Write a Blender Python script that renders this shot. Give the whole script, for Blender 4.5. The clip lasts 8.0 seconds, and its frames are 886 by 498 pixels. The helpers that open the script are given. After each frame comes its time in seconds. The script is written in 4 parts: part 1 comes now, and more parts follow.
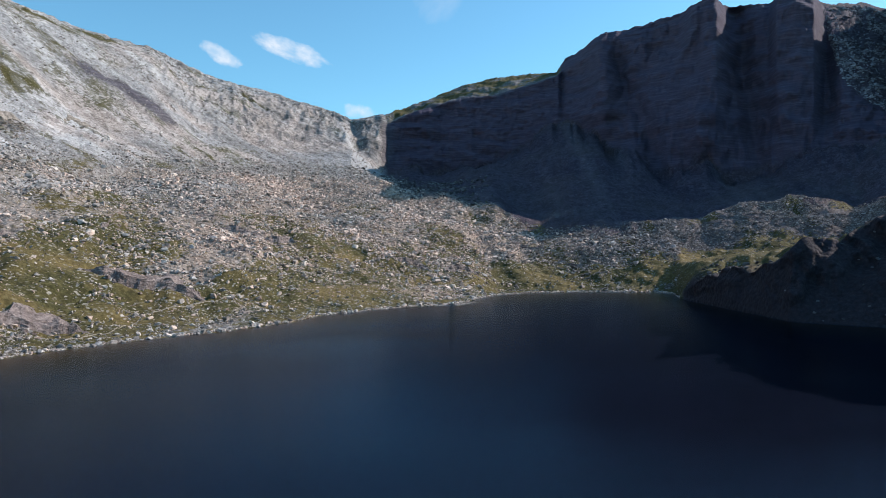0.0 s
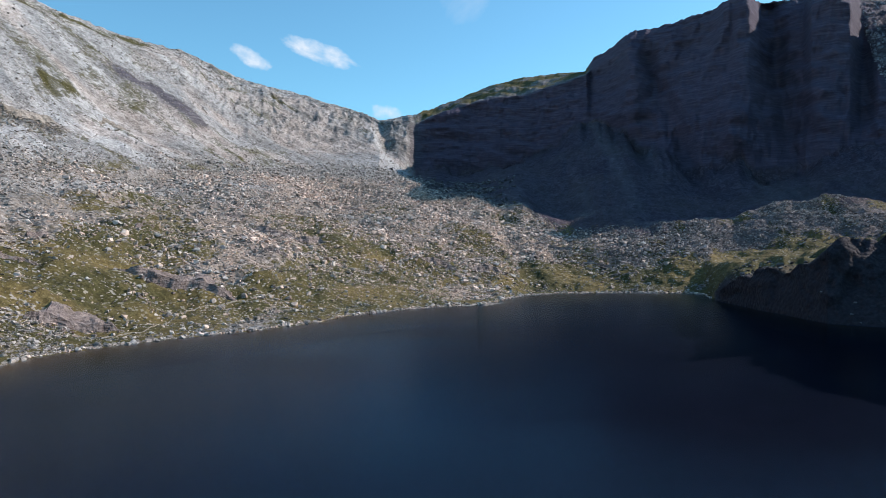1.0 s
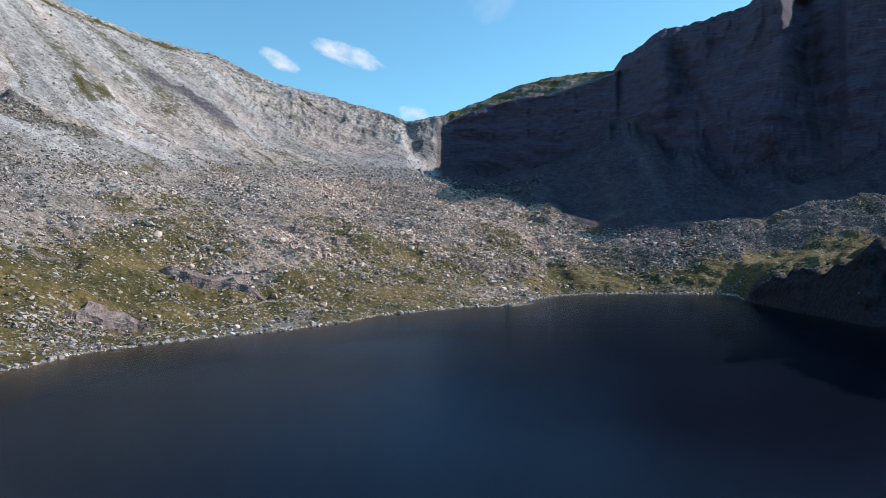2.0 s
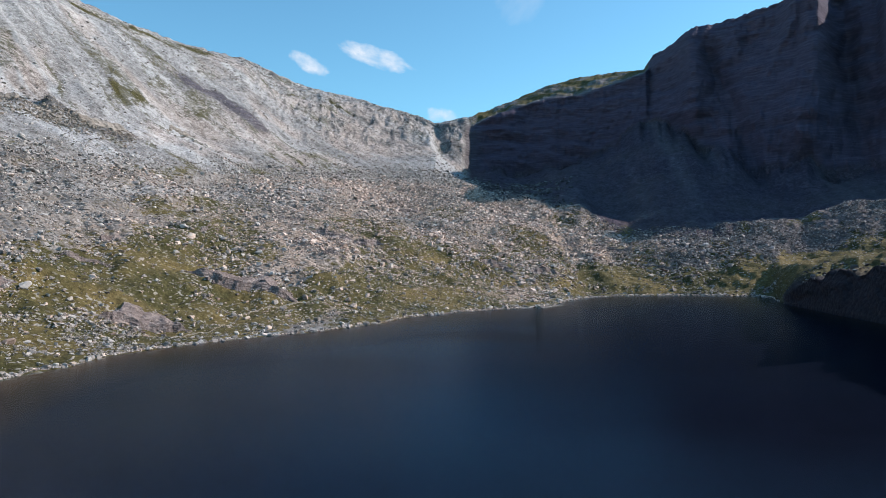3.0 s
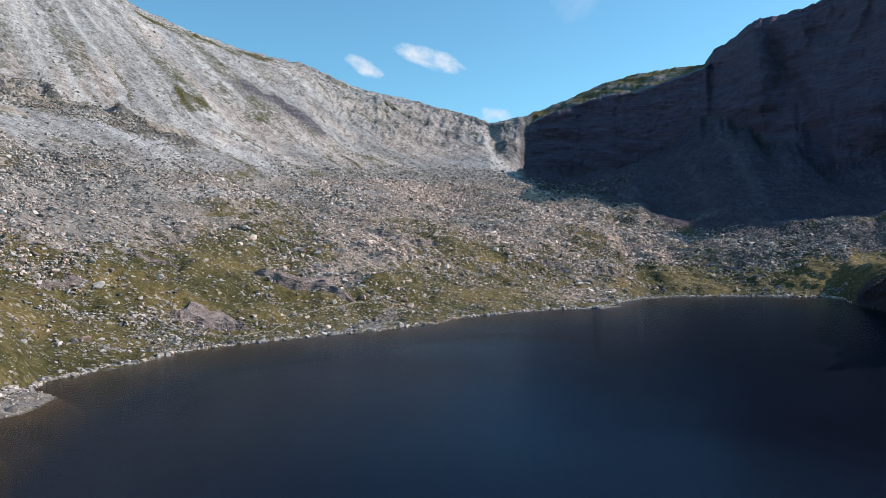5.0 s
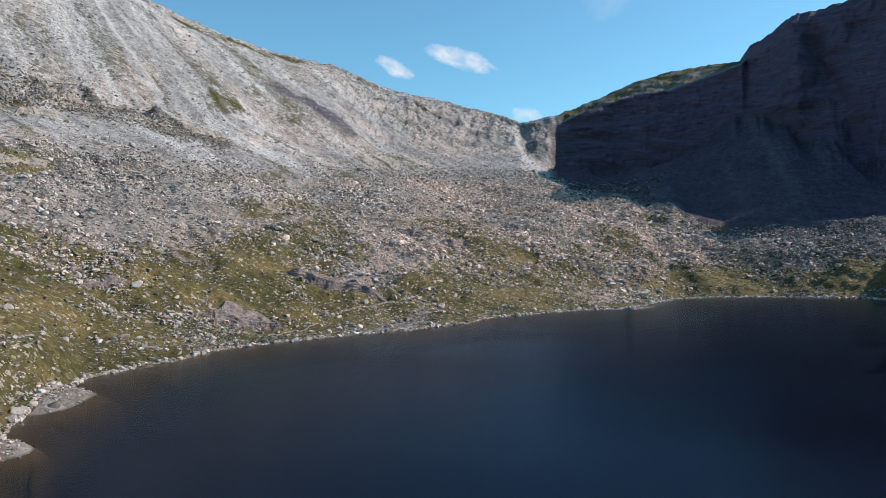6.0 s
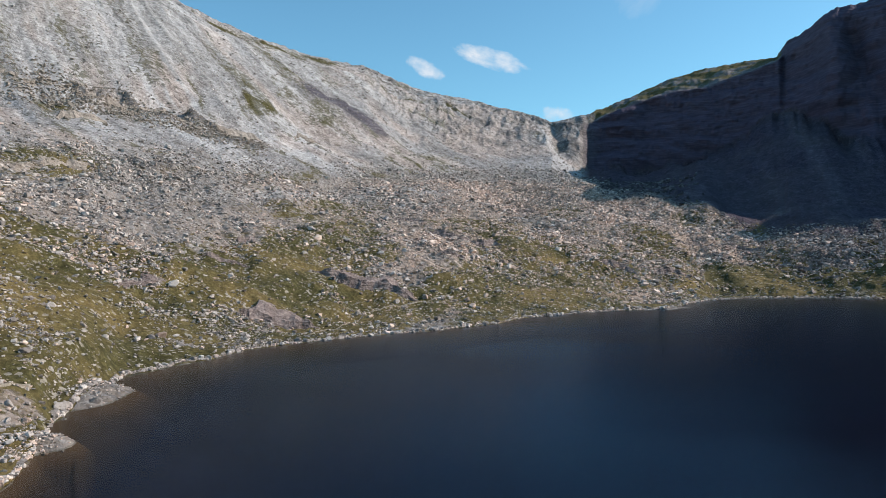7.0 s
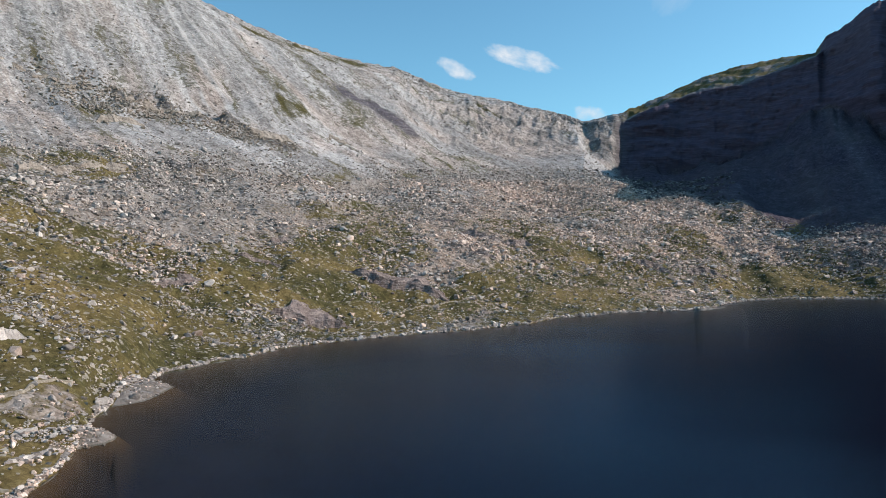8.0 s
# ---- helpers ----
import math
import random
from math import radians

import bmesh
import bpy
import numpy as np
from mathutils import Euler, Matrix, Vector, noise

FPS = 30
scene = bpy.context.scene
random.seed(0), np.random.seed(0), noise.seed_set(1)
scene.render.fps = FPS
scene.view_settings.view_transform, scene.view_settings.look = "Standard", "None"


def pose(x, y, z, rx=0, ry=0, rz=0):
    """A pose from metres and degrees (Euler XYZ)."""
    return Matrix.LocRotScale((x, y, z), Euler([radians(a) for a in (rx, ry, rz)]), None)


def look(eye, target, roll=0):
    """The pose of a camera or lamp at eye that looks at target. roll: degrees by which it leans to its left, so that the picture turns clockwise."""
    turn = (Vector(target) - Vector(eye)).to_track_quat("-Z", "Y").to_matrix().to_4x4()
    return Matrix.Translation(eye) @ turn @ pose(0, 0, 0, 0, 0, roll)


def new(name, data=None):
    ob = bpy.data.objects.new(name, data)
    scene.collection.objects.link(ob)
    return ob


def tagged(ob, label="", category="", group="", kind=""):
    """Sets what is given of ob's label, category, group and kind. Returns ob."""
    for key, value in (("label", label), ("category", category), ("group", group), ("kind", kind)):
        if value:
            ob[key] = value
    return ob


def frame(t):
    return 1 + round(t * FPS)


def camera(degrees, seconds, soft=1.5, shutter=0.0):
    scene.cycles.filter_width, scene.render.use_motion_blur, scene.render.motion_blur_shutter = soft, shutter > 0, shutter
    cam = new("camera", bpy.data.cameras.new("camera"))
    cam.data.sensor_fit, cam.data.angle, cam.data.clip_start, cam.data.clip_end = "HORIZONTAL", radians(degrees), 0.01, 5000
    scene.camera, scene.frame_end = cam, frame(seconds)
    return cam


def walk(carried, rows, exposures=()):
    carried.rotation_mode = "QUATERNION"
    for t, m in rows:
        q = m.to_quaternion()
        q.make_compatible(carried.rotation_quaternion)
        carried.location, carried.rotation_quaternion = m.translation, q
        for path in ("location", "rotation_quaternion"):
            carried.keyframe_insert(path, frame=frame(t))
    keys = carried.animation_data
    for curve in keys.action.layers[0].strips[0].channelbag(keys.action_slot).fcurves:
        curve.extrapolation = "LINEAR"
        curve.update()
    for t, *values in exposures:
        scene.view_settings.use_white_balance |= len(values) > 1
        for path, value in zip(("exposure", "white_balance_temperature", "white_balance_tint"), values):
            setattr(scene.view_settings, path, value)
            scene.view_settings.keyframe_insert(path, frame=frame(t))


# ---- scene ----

# ---------------------------------------------------------------- camera
cam = camera(65.6, 8.0, soft=0.5)
EYE = 18.0
ROWS = [
    (0.0, 0.00, 0.00, 0.00, 0.00, 0.10, -0.15),
    (0.5, -0.14, 0.02, -0.03, 1.11, 0.12, -0.16),
    (1.0, -0.29, 0.04, -0.05, 2.28, 0.13, -0.16),
    (1.5, -0.46, 0.07, -0.06, 3.38, 0.14, -0.15),
    (3.0, -1.02, 0.21, -0.05, 6.87, 0.29, -0.05),
    (3.5, -1.19, 0.23, -0.05, 7.97, 0.30, 0.00),
    (4.0, -1.33, 0.22, -0.06, 9.14, 0.30, 0.04),
    (4.5, -1.42, 0.18, -0.08, 10.23, 0.31, 0.08),
    (6.0, -1.61, 0.01, -0.17, 13.96, 0.36, 0.13),
    (6.5, -1.66, -0.05, -0.23, 15.18, 0.37, 0.11),
    (7.0, -1.70, -0.12, -0.31, 16.50, 0.38, 0.16),
    (7.5, -1.73, -0.18, -0.41, 17.74, 0.41, 0.19),
    (8.0, -1.76, -0.25, -0.52, 19.08, 0.45, 0.23),
]
walk(cam, [(t, pose(x, y, EYE + z, 90 + pitch, roll, yaw)) for t, x, y, z, yaw, pitch, roll in ROWS], [(0.0, 0.19, 6050, 10), (4.0, 0.16, 6060, 10), (8.0, 0.08, 6350, 10)])

# ---------------------------------------------------------------- sky and sun
SUN_AZ, SUN_EL = 68.0, 31.3     # degrees to the right of the y axis, and up
world = bpy.data.worlds.new("sky")
scene.world = world
world.use_nodes = True
wn = world.node_tree.nodes
wn.clear()
sky = wn.new("ShaderNodeTexSky")
sky.sky_type = "NISHITA"
sky.sun_disc = False
sky.sun_elevation, sky.sun_rotation = radians(SUN_EL), radians(SUN_AZ)
sky.altitude, sky.air_density, sky.dust_density, sky.ozone_density = 400, 1.0, 0.4, 1.0
bg = wn.new("ShaderNodeBackground")
bg.inputs["Strength"].default_value = 0.15
wo = wn.new("ShaderNodeOutputWorld")
tint = wn.new("ShaderNodeMix")      # the clear northern air: less violet than the model's
tint.data_type, tint.blend_type = "RGBA", "MULTIPLY"
tint.inputs[0].default_value, tint.inputs[7].default_value = 1.0, (0.68, 1.06, 1.07, 1)
world.node_tree.links.new(sky.outputs[0], tint.inputs[6])
world.node_tree.links.new(tint.outputs[2], bg.inputs["Color"])
world.node_tree.links.new(bg.outputs[0], wo.inputs["Surface"])

sun_data = bpy.data.lights.new("sun", "SUN")
sun_data.energy, sun_data.angle, sun_data.color = 4.9, radians(0.53), (1.0, 0.875, 0.765)
sun = new("sun", sun_data)
_d = Vector((math.sin(radians(SUN_AZ)) * math.cos(radians(SUN_EL)), math.cos(radians(SUN_AZ)) * math.cos(radians(SUN_EL)), math.sin(radians(SUN_EL))))
sun.matrix_world = look(_d * 900, (0, 0, 0))


# ---------------------------------------------------------------- materials
class Nodes:
    """A short way to write node trees."""

    def __init__(self, name):
        self.mat = bpy.data.materials.new(name)
        self.mat.use_nodes = True
        self.t = self.mat.node_tree
        self.t.nodes.clear()
        self.out = self.t.nodes.new("ShaderNodeOutputMaterial")
        self.pos = self.node("ShaderNodeNewGeometry").outputs["Position"]

    def node(self, kind, **inputs):
        n = self.t.nodes.new(kind)
        for key, value in inputs.items():
            self.put(n.inputs[key.replace("_", " ")], value)
        return n

    def put(self, socket, value):
        if isinstance(value, bpy.types.NodeSocket):
            self.t.links.new(value, socket)
        else:
            socket.default_value = value

    def math(self, op, a, b=0.0, c=0.0, clamp=False):
        n = self.t.nodes.new("ShaderNodeMath")
        n.operation, n.use_clamp = op, clamp
        for i, v in enumerate((a, b, c)):
            self.put(n.inputs[i], v)
        return n.outputs[0]

    def noise(self, scale, detail=4.0, rough=0.55, vec=None, kind="FBM"):
        n = self.t.nodes.new("ShaderNodeTexNoise")
        self.put(n.inputs["Vector"], vec or self.pos)
        n.inputs["Scale"].default_value, n.inputs["Detail"].default_value, n.inputs["Roughness"].default_value = scale, detail, rough
        return n.outputs["Fac"]

    def cells(self, scale, out="Color", vec=None, feature="F1", rand=1.0):
        n = self.t.nodes.new("ShaderNodeTexVoronoi")
        n.feature = feature
        self.put(n.inputs["Vector"], vec or self.pos)
        n.inputs["Scale"].default_value, n.inputs["Randomness"].default_value = scale, rand
        return n.outputs[out]

    def stretch(self, x, y, z, vec=None):
        n = self.t.nodes.new("ShaderNodeMapping")
        self.put(n.inputs["Vector"], vec or self.pos)
        n.inputs["Scale"].default_value = (x, y, z)
        return n.outputs[0]

    def ramp(self, fac, *stops):
        n = self.t.nodes.new("ShaderNodeValToRGB")
        while len(n.color_ramp.elements) < len(stops):
            n.color_ramp.elements.new(0.5)
        for e, (p, c) in zip(n.color_ramp.elements, stops):
            e.position, e.color = p, ((c, c, c, 1) if isinstance(c, (int, float)) else (*c, 1))
        self.put(n.inputs[0], fac)
        return n.outputs[0]

    def mix(self, fac, a, b, mode="MIX"):
        n = self.t.nodes.new("ShaderNodeMix")
        n.data_type, n.blend_type = "RGBA", mode
        self.put(n.inputs[0], fac)
        for s, v in ((n.inputs[6], a), (n.inputs[7], b)):
            self.put(s, v if isinstance(v, bpy.types.NodeSocket) else (*v, 1))
        return n.outputs[2]

    def attr(self, name):
        n = self.t.nodes.new("ShaderNodeAttribute")
        n.attribute_name = name
        return n.outputs["Fac"]

    def bump(self, height, strength, distance, normal=None):
        n = self.t.nodes.new("ShaderNodeBump")
        n.inputs["Strength"].default_value, n.inputs["Distance"].default_value = strength, distance
        self.put(n.inputs["Height"], height)
        if normal:
            self.put(n.inputs["Normal"], normal)
        return n.outputs[0]

    def surface(self, color, rough, normal=None, spec=0.3):
        n = self.t.nodes.new("ShaderNodeBsdfPrincipled")
        self.put(n.inputs["Base Color"], color)
        self.put(n.inputs["Roughness"], rough)
        self.put(n.inputs["Specular IOR Level"], spec)
        if normal:
            self.put(n.inputs["Normal"], normal)
        self.t.links.new(n.outputs[0], self.out.inputs["Surface"])
        return self.mat


def make_ground():
    m = Nodes("mountain_ground")
    # loose quartzite blocks: cells of three sizes, each with a tone of its own
    c_small, c_mid, c_big = m.cells(1.5), m.cells(0.62), m.cells(0.21)
    tone = m.math("ADD", m.math("MULTIPLY", c_small, 0.34), m.math("ADD", m.math("MULTIPLY", c_mid, 0.38), m.math("MULTIPLY", c_big, 0.28)))
    pink = m.ramp(tone, (0.18, (0.21, 0.147, 0.113)), (0.5, (0.50, 0.372, 0.296)), (0.82, (0.74, 0.59, 0.49)))
    run = m.node("ShaderNodeCombineXYZ", X=m.math("ADD", m.attr("fall"), m.math("MULTIPLY", m.noise(0.03, 4), 2.6)), Y=m.math("MULTIPLY", m.attr("line"), 0.8)).outputs[0]
    runnel = m.noise(3.0, 8, 0.68, run)
    broad = m.noise(0.55, 5, 0.6, run)
    on_slope = m.ramp(m.math("ADD", m.math("SUBTRACT", m.attr("line"), 4.95), m.math("MULTIPLY", m.math("SUBTRACT", m.noise(0.03, 6, 0.65), 0.5), 1.3)), (0.0, 0.0), (0.75, 1.0))
    on_slope = m.math("MULTIPLY", on_slope, m.math("SUBTRACT", 1.0, m.math("MULTIPLY", m.attr("dark_shade"), 0.7)))
    streaky = m.math("ADD", m.math("MULTIPLY", runnel, 0.42), m.math("MULTIPLY", broad, 0.73))
    tone = m.math("ADD", tone, m.math("MULTIPLY", m.math("MULTIPLY", m.math("SUBTRACT", streaky, 0.575), 1.35), on_slope))
    grey = m.ramp(tone, (0.12, (0.090, 0.085, 0.083)), (0.5, (0.292, 0.279, 0.272)), (0.85, (0.52, 0.50, 0.488)))
    stone = m.mix(m.attr("sandstone"), grey, pink)
    soil_shade = m.mix(m.ramp(m.noise(0.6, 6, 0.7), (0.35, 0.1), (0.65, 0.8)), stone, (0.19, 0.145, 0.105))
    stone = m.mix(m.math("SUBTRACT", 1.0, on_slope), stone, soil_shade)          # peaty gravel between the moraine's blocks, the gaps' shade also in its colour
    # shade of the cliff aprons put into the colour, along with darker talus rock
    darker = m.ramp(tone, (0.15, (0.032, 0.026, 0.039)), (0.5, (0.060, 0.047, 0.067)), (0.85, (0.130, 0.107, 0.135)))
    stone = m.mix(m.attr("dark_shade"), stone, darker)
    stone = m.mix(m.math("MULTIPLY", m.attr("pale"), m.math("SUBTRACT", 1.0, m.math("MULTIPLY", m.attr("dark_shade"), 0.85))), stone, m.ramp(tone, (0.1, (0.26, 0.248, 0.240)), (0.5, (0.42, 0.403, 0.392)), (0.9, (0.60, 0.58, 0.565))))
    wide = m.noise(0.02, 5)
    stone = m.mix(m.math("MULTIPLY", m.ramp(wide, (0.38, 0.0), (0.62, 1.0)), 0.32), stone, m.mix(0.6, stone, (0.11, 0.092, 0.07)))
    # grass and sedge
    g1, g2 = m.noise(0.045, 5, 0.6), m.noise(1.1, 8, 0.78)
    clump = m.noise(0.33, 6, 0.72)
    grass = m.ramp(g2, (0.30, (0.016, 0.014, 0.006)), (0.5, (0.070, 0.061, 0.021)), (0.72, (0.190, 0.166, 0.072)))
    sedge = m.ramp(g2, (0.30, (0.050, 0.034, 0.013)), (0.5, (0.165, 0.118, 0.045)), (0.72, (0.32, 0.245, 0.115)))
    grass = m.mix(m.ramp(clump, (0.40, 0.75), (0.56, 0.0)), grass, m.mix(0.55, grass, (0.032, 0.030, 0.012)))
    fleck = m.math("MULTIPLY", m.math("GREATER_THAN", c_small, 0.80), m.ramp(m.noise(0.12, 5, 0.7), (0.42, 0.0), (0.58, 0.9)))
    grass = m.mix(m.math("MULTIPLY", m.ramp(g1, (0.43, 0.0), (0.62, 0.8)), m.math("SUBTRACT", 1.0, m.math("MULTIPLY", on_slope, 0.8))), grass, sedge)
    grass = m.mix(m.math("MULTIPLY", fleck, m.math("SUBTRACT", 1.0, on_slope)), grass, (0.36, 0.325, 0.28))     # gravel showing in the turf
    grass = m.mix(m.math("MULTIPLY", on_slope, m.ramp(m.attr("grass"), (0.5, 0.4), (0.75, 0.0))), grass, grey)         # thin and stony on the scree
    edge = m.math("ADD", m.attr("grass"), m.math("MULTIPLY", m.math("SUBTRACT", m.noise(0.35, 6, 0.7), 0.5), 1.1))
    edge = m.math("ADD", edge, m.math("MULTIPLY", m.math("SUBTRACT", c_mid, 0.5), -0.35))
    edge = m.math("ADD", edge, m.math("MULTIPLY", m.math("MULTIPLY", m.math("SUBTRACT", runnel, 0.5), 1.0), on_slope))
    grassy = m.ramp(edge, (0.42, 0.0), (0.58, 1.0))
    col = m.mix(grassy, stone, grass)
    # bare crag faces
    strata = m.noise(0.5, 6, 0.65, m.stretch(0.14, 0.14, 1.6))
    crag_grey = m.ramp(strata, (0.25, (0.05, 0.047, 0.046)), (0.5, (0.135, 0.125, 0.12)), (0.75, (0.26, 0.245, 0.235)))
    # the cliffs' shade is in this second ramp: dark, tinted purple
    crag = m.mix(m.attr("dark_shade"), crag_grey, m.ramp(strata, (0.25, (0.052, 0.042, 0.062)), (0.5, (0.080, 0.064, 0.096)), (0.75, (0.135, 0.112, 0.152))))
    rocky = m.ramp(m.math("ADD", m.attr("crag"), m.math("MULTIPLY", m.math("SUBTRACT", m.noise(0.045, 7, 0.65), 0.5), 1.5)), (0.4, 0.0), (0.6, 1.0))
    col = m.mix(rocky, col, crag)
    # the headland's shade, painted as a near-black purple cover
    head_dark = m.ramp(m.noise(1.1, 6, 0.7), (0.3, (0.020, 0.017, 0.021)), (0.55, (0.040, 0.033, 0.040)), (0.8, (0.08, 0.068, 0.07)))
    col = m.mix(m.attr("head_shade"), col, head_dark)
    # lake bed: shore stones, peat-brown silt, then the deep water's dimming put into colour
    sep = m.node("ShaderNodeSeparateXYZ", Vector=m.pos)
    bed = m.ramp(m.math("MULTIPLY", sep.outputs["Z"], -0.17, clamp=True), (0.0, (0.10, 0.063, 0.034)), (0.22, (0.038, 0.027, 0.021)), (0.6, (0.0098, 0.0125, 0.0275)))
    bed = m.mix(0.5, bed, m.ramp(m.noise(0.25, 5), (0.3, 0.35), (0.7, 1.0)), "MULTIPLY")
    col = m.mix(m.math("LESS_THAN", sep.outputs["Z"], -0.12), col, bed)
    h = m.math("ADD", m.math("MULTIPLY", c_small, 0.35), m.math("ADD", m.math("MULTIPLY", c_mid, 0.8), m.math("MULTIPLY", m.cells(0.62, "Distance"), -1.2)))
    h = m.math("MULTIPLY", h, m.math("SUBTRACT", 1.0, m.math("MULTIPLY", on_slope, 0.55)))
    h = m.math("ADD", m.math("MULTIPLY", h, m.math("SUBTRACT", 1.15, grassy)), m.math("MULTIPLY", g2, 0.5))
    h = m.math("ADD", h, m.math("MULTIPLY", m.math("MULTIPLY", strata, rocky), m.math("SUBTRACT", 3.0, m.math("MULTIPLY", m.attr("dark_shade"), 2.2))))
    dry = m.math("GREATER_THAN", sep.outputs["Z"], -0.12)
    h = m.math("MULTIPLY", h, dry)                          # silt lies smooth under the water
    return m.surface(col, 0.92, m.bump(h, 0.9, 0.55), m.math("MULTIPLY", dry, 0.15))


def make_rock(name, dark, mid, light, scale=1.0, strata=0.0, streak=0.0):
    m = Nodes(name)
    info = m.node("ShaderNodeObjectInfo").outputs["Random"]
    isl = m.node("ShaderNodeNewGeometry").outputs["Random Per Island"]
    n1, n2 = m.noise(0.9 * scale, 6, 0.65), m.noise(7 * scale, 5, 0.6)
    f = m.math("ADD", m.math("MULTIPLY", n1, 0.6), m.math("MULTIPLY", n2, 0.4))
    f = m.math("ADD", f, m.math("MULTIPLY", m.math("SUBTRACT", m.math("FRACT", m.math("ADD", info, isl)), 0.5), 0.14 if strata else 0.5))
    if strata:
        f = m.math("ADD", f, m.math("MULTIPLY", m.math("SUBTRACT", m.noise(0.7 * scale, 6, 0.7, m.stretch(0.25, 0.25, 2.2)), 0.5), strata))
    if streak:      # water stains running down the faces
        f = m.math("ADD", f, m.math("MULTIPLY", m.math("SUBTRACT", m.noise(1.3, 6, 0.7, m.stretch(1.0, 1.0, 0.12)), 0.52), streak))
    col = m.ramp(f, (0.22, dark), (0.5, mid), (0.78, light))
    lichen = m.ramp(m.noise(2.3 * scale, 6, 0.7), (0.58, 0.0), (0.68, 0.6))
    col = m.mix(lichen, col, (0.19, 0.17, 0.135))
    h = m.math("ADD", n1, m.math("MULTIPLY", n2, 0.35))
    if strata:
        h = m.math("ADD", h, m.math("MULTIPLY", m.noise(0.7 * scale, 6, 0.7, m.stretch(0.25, 0.25, 2.2)), 1.5))
    return m.surface(col, 0.88, m.bump(h, 0.8 + 0.2 * (streak > 0), (0.25 + 0.3 * streak) / scale), 0.2)


def make_water():
    m = Nodes("loch_water")
    swell = m.noise(0.9, 5, 0.65, m.stretch(1.0, 0.45, 1.0))
    fine = m.noise(2.2, 5, 0.65, m.stretch(1.0, 0.55, 1.0))
    gust = m.ramp(m.noise(0.018, 4, 0.5, m.stretch(0.5, 1.6, 1.0)), (0.35, 0.25), (0.65, 1.0))
    h = m.math("ADD", m.math("MULTIPLY", swell, 0.7), m.math("MULTIPLY", m.math("MULTIPLY", fine, gust), 0.35))
    normal = m.bump(h, 0.012, 0.2)
    # reflections dimmed as through a polarising filter
    gloss = m.node("ShaderNodeBsdfGlossy", Color=m.mix(gust, (0.46, 0.62, 0.86), (0.60, 0.79, 1.0)), Roughness=m.math("ADD", 0.18, m.math("MULTIPLY", gust, 0.09)), Normal=normal)
    gloss.distribution = "BECKMANN"
    clear = m.node("ShaderNodeBsdfTransparent", Color=(0.70, 0.73, 0.69, 1))
    fres = m.node("ShaderNodeFresnel", IOR=1.33)
    mix = m.node("ShaderNodeMixShader")
    m.put(mix.inputs[0], m.math("POWER", fres.outputs[0], 1.52))     # the filter takes most from the steeper reflections
    m.put(mix.inputs[1], clear.outputs[0])
    m.put(mix.inputs[2], gloss.outputs[0])
    m.put(m.out.inputs["Surface"], mix.outputs[0])
    return m.mat


GROUND = make_ground()
WATER = make_water()

# ---------------------------------------------------------------- the corrie in plan
# Lines of the land round the loch, by bearing (degrees, right positive) from the loch's middle: distance and height in metres.
SHORE = [(-180, 170), (-150, 110), (-120, 55), (-90, 42), (-70, 46), (-58, 54), (-51.9, 59.6), (-51.06, 61.9), (-49.6, 65.5), (-48.3, 72.0), (-47.45, 79.5), (-47.05, 84.5), (-46.42, 87.0),
         (-45.63, 91.5), (-44.4, 98.0), (-43.2, 105.5), (-42.4, 110.0), (-41.82, 112.7), (-40.44, 114.3), (-39.05, 117.9), (-38.2, 120.3), (-35.62, 123.7), (-34.46, 127.9),
         (-33.24, 133.2), (-28.29, 141.6), (-22.44, 151.3), (-18.14, 157.4), (-14.26, 168.6), (-12.38, 174.5), (-10.26, 190.5), (-7.74, 198.6), (-4.59, 212.2), (-0.68, 222.1), (0.8, 228), (2.0, 238), (3.0, 258),
         (4.75, 279), (7, 290), (10.08, 299.3), (17.6, 311), (18.5, 303), (19.1, 275), (19.8, 262),
         (22.59, 229.1), (26.86, 196.0), (32.81, 193.3), (45, 185), (60, 170), (90, 150), (135, 160), (180, 170)]
HEADLAND = [(19.43, 262, 4.3), (20.22, 260, 9.2), (22.59, 237, 12.5), (25.72, 214, 14.0), (26.86, 209, 17.2), (29.77, 215, 21.9), (30.82, 222, 27.4), (32.8, 226, 32.1),
            (36, 232, 42), (45, 235, 60), (60, 220, 60), (80, 205, 50), (110, 200, 25)]
BREAK = [(-180, 320, 14), (-150, 260, 16), (-120, 200, 24), (-90, 190, 32), (-70, 205, 38), (-51.89, 230, 42.4), (-46.98, 250, 44.9), (-40.77, 275, 46.3), (-34.42, 300, 48.2),
         (-27.67, 345, 52.0), (-18.31, 420, 58.9), (-11.28, 500, 66.9), (-4.71, 540, 69.3), (-2.31, 500, 56.2), (4.32, 450, 43.3), (8.0, 420, 28.8),
         (13.67, 400, 27.2), (18.03, 415, 33.0), (20.54, 430, 34.3), (24.17, 450, 47.9), (26.66, 460, 49.3), (30.82, 470, 43.6), (36, 420, 50), (45, 325, 75),
         (60, 300, 85), (80, 290, 70), (110, 290, 40), (150, 310, 16), (180, 320, 14)]
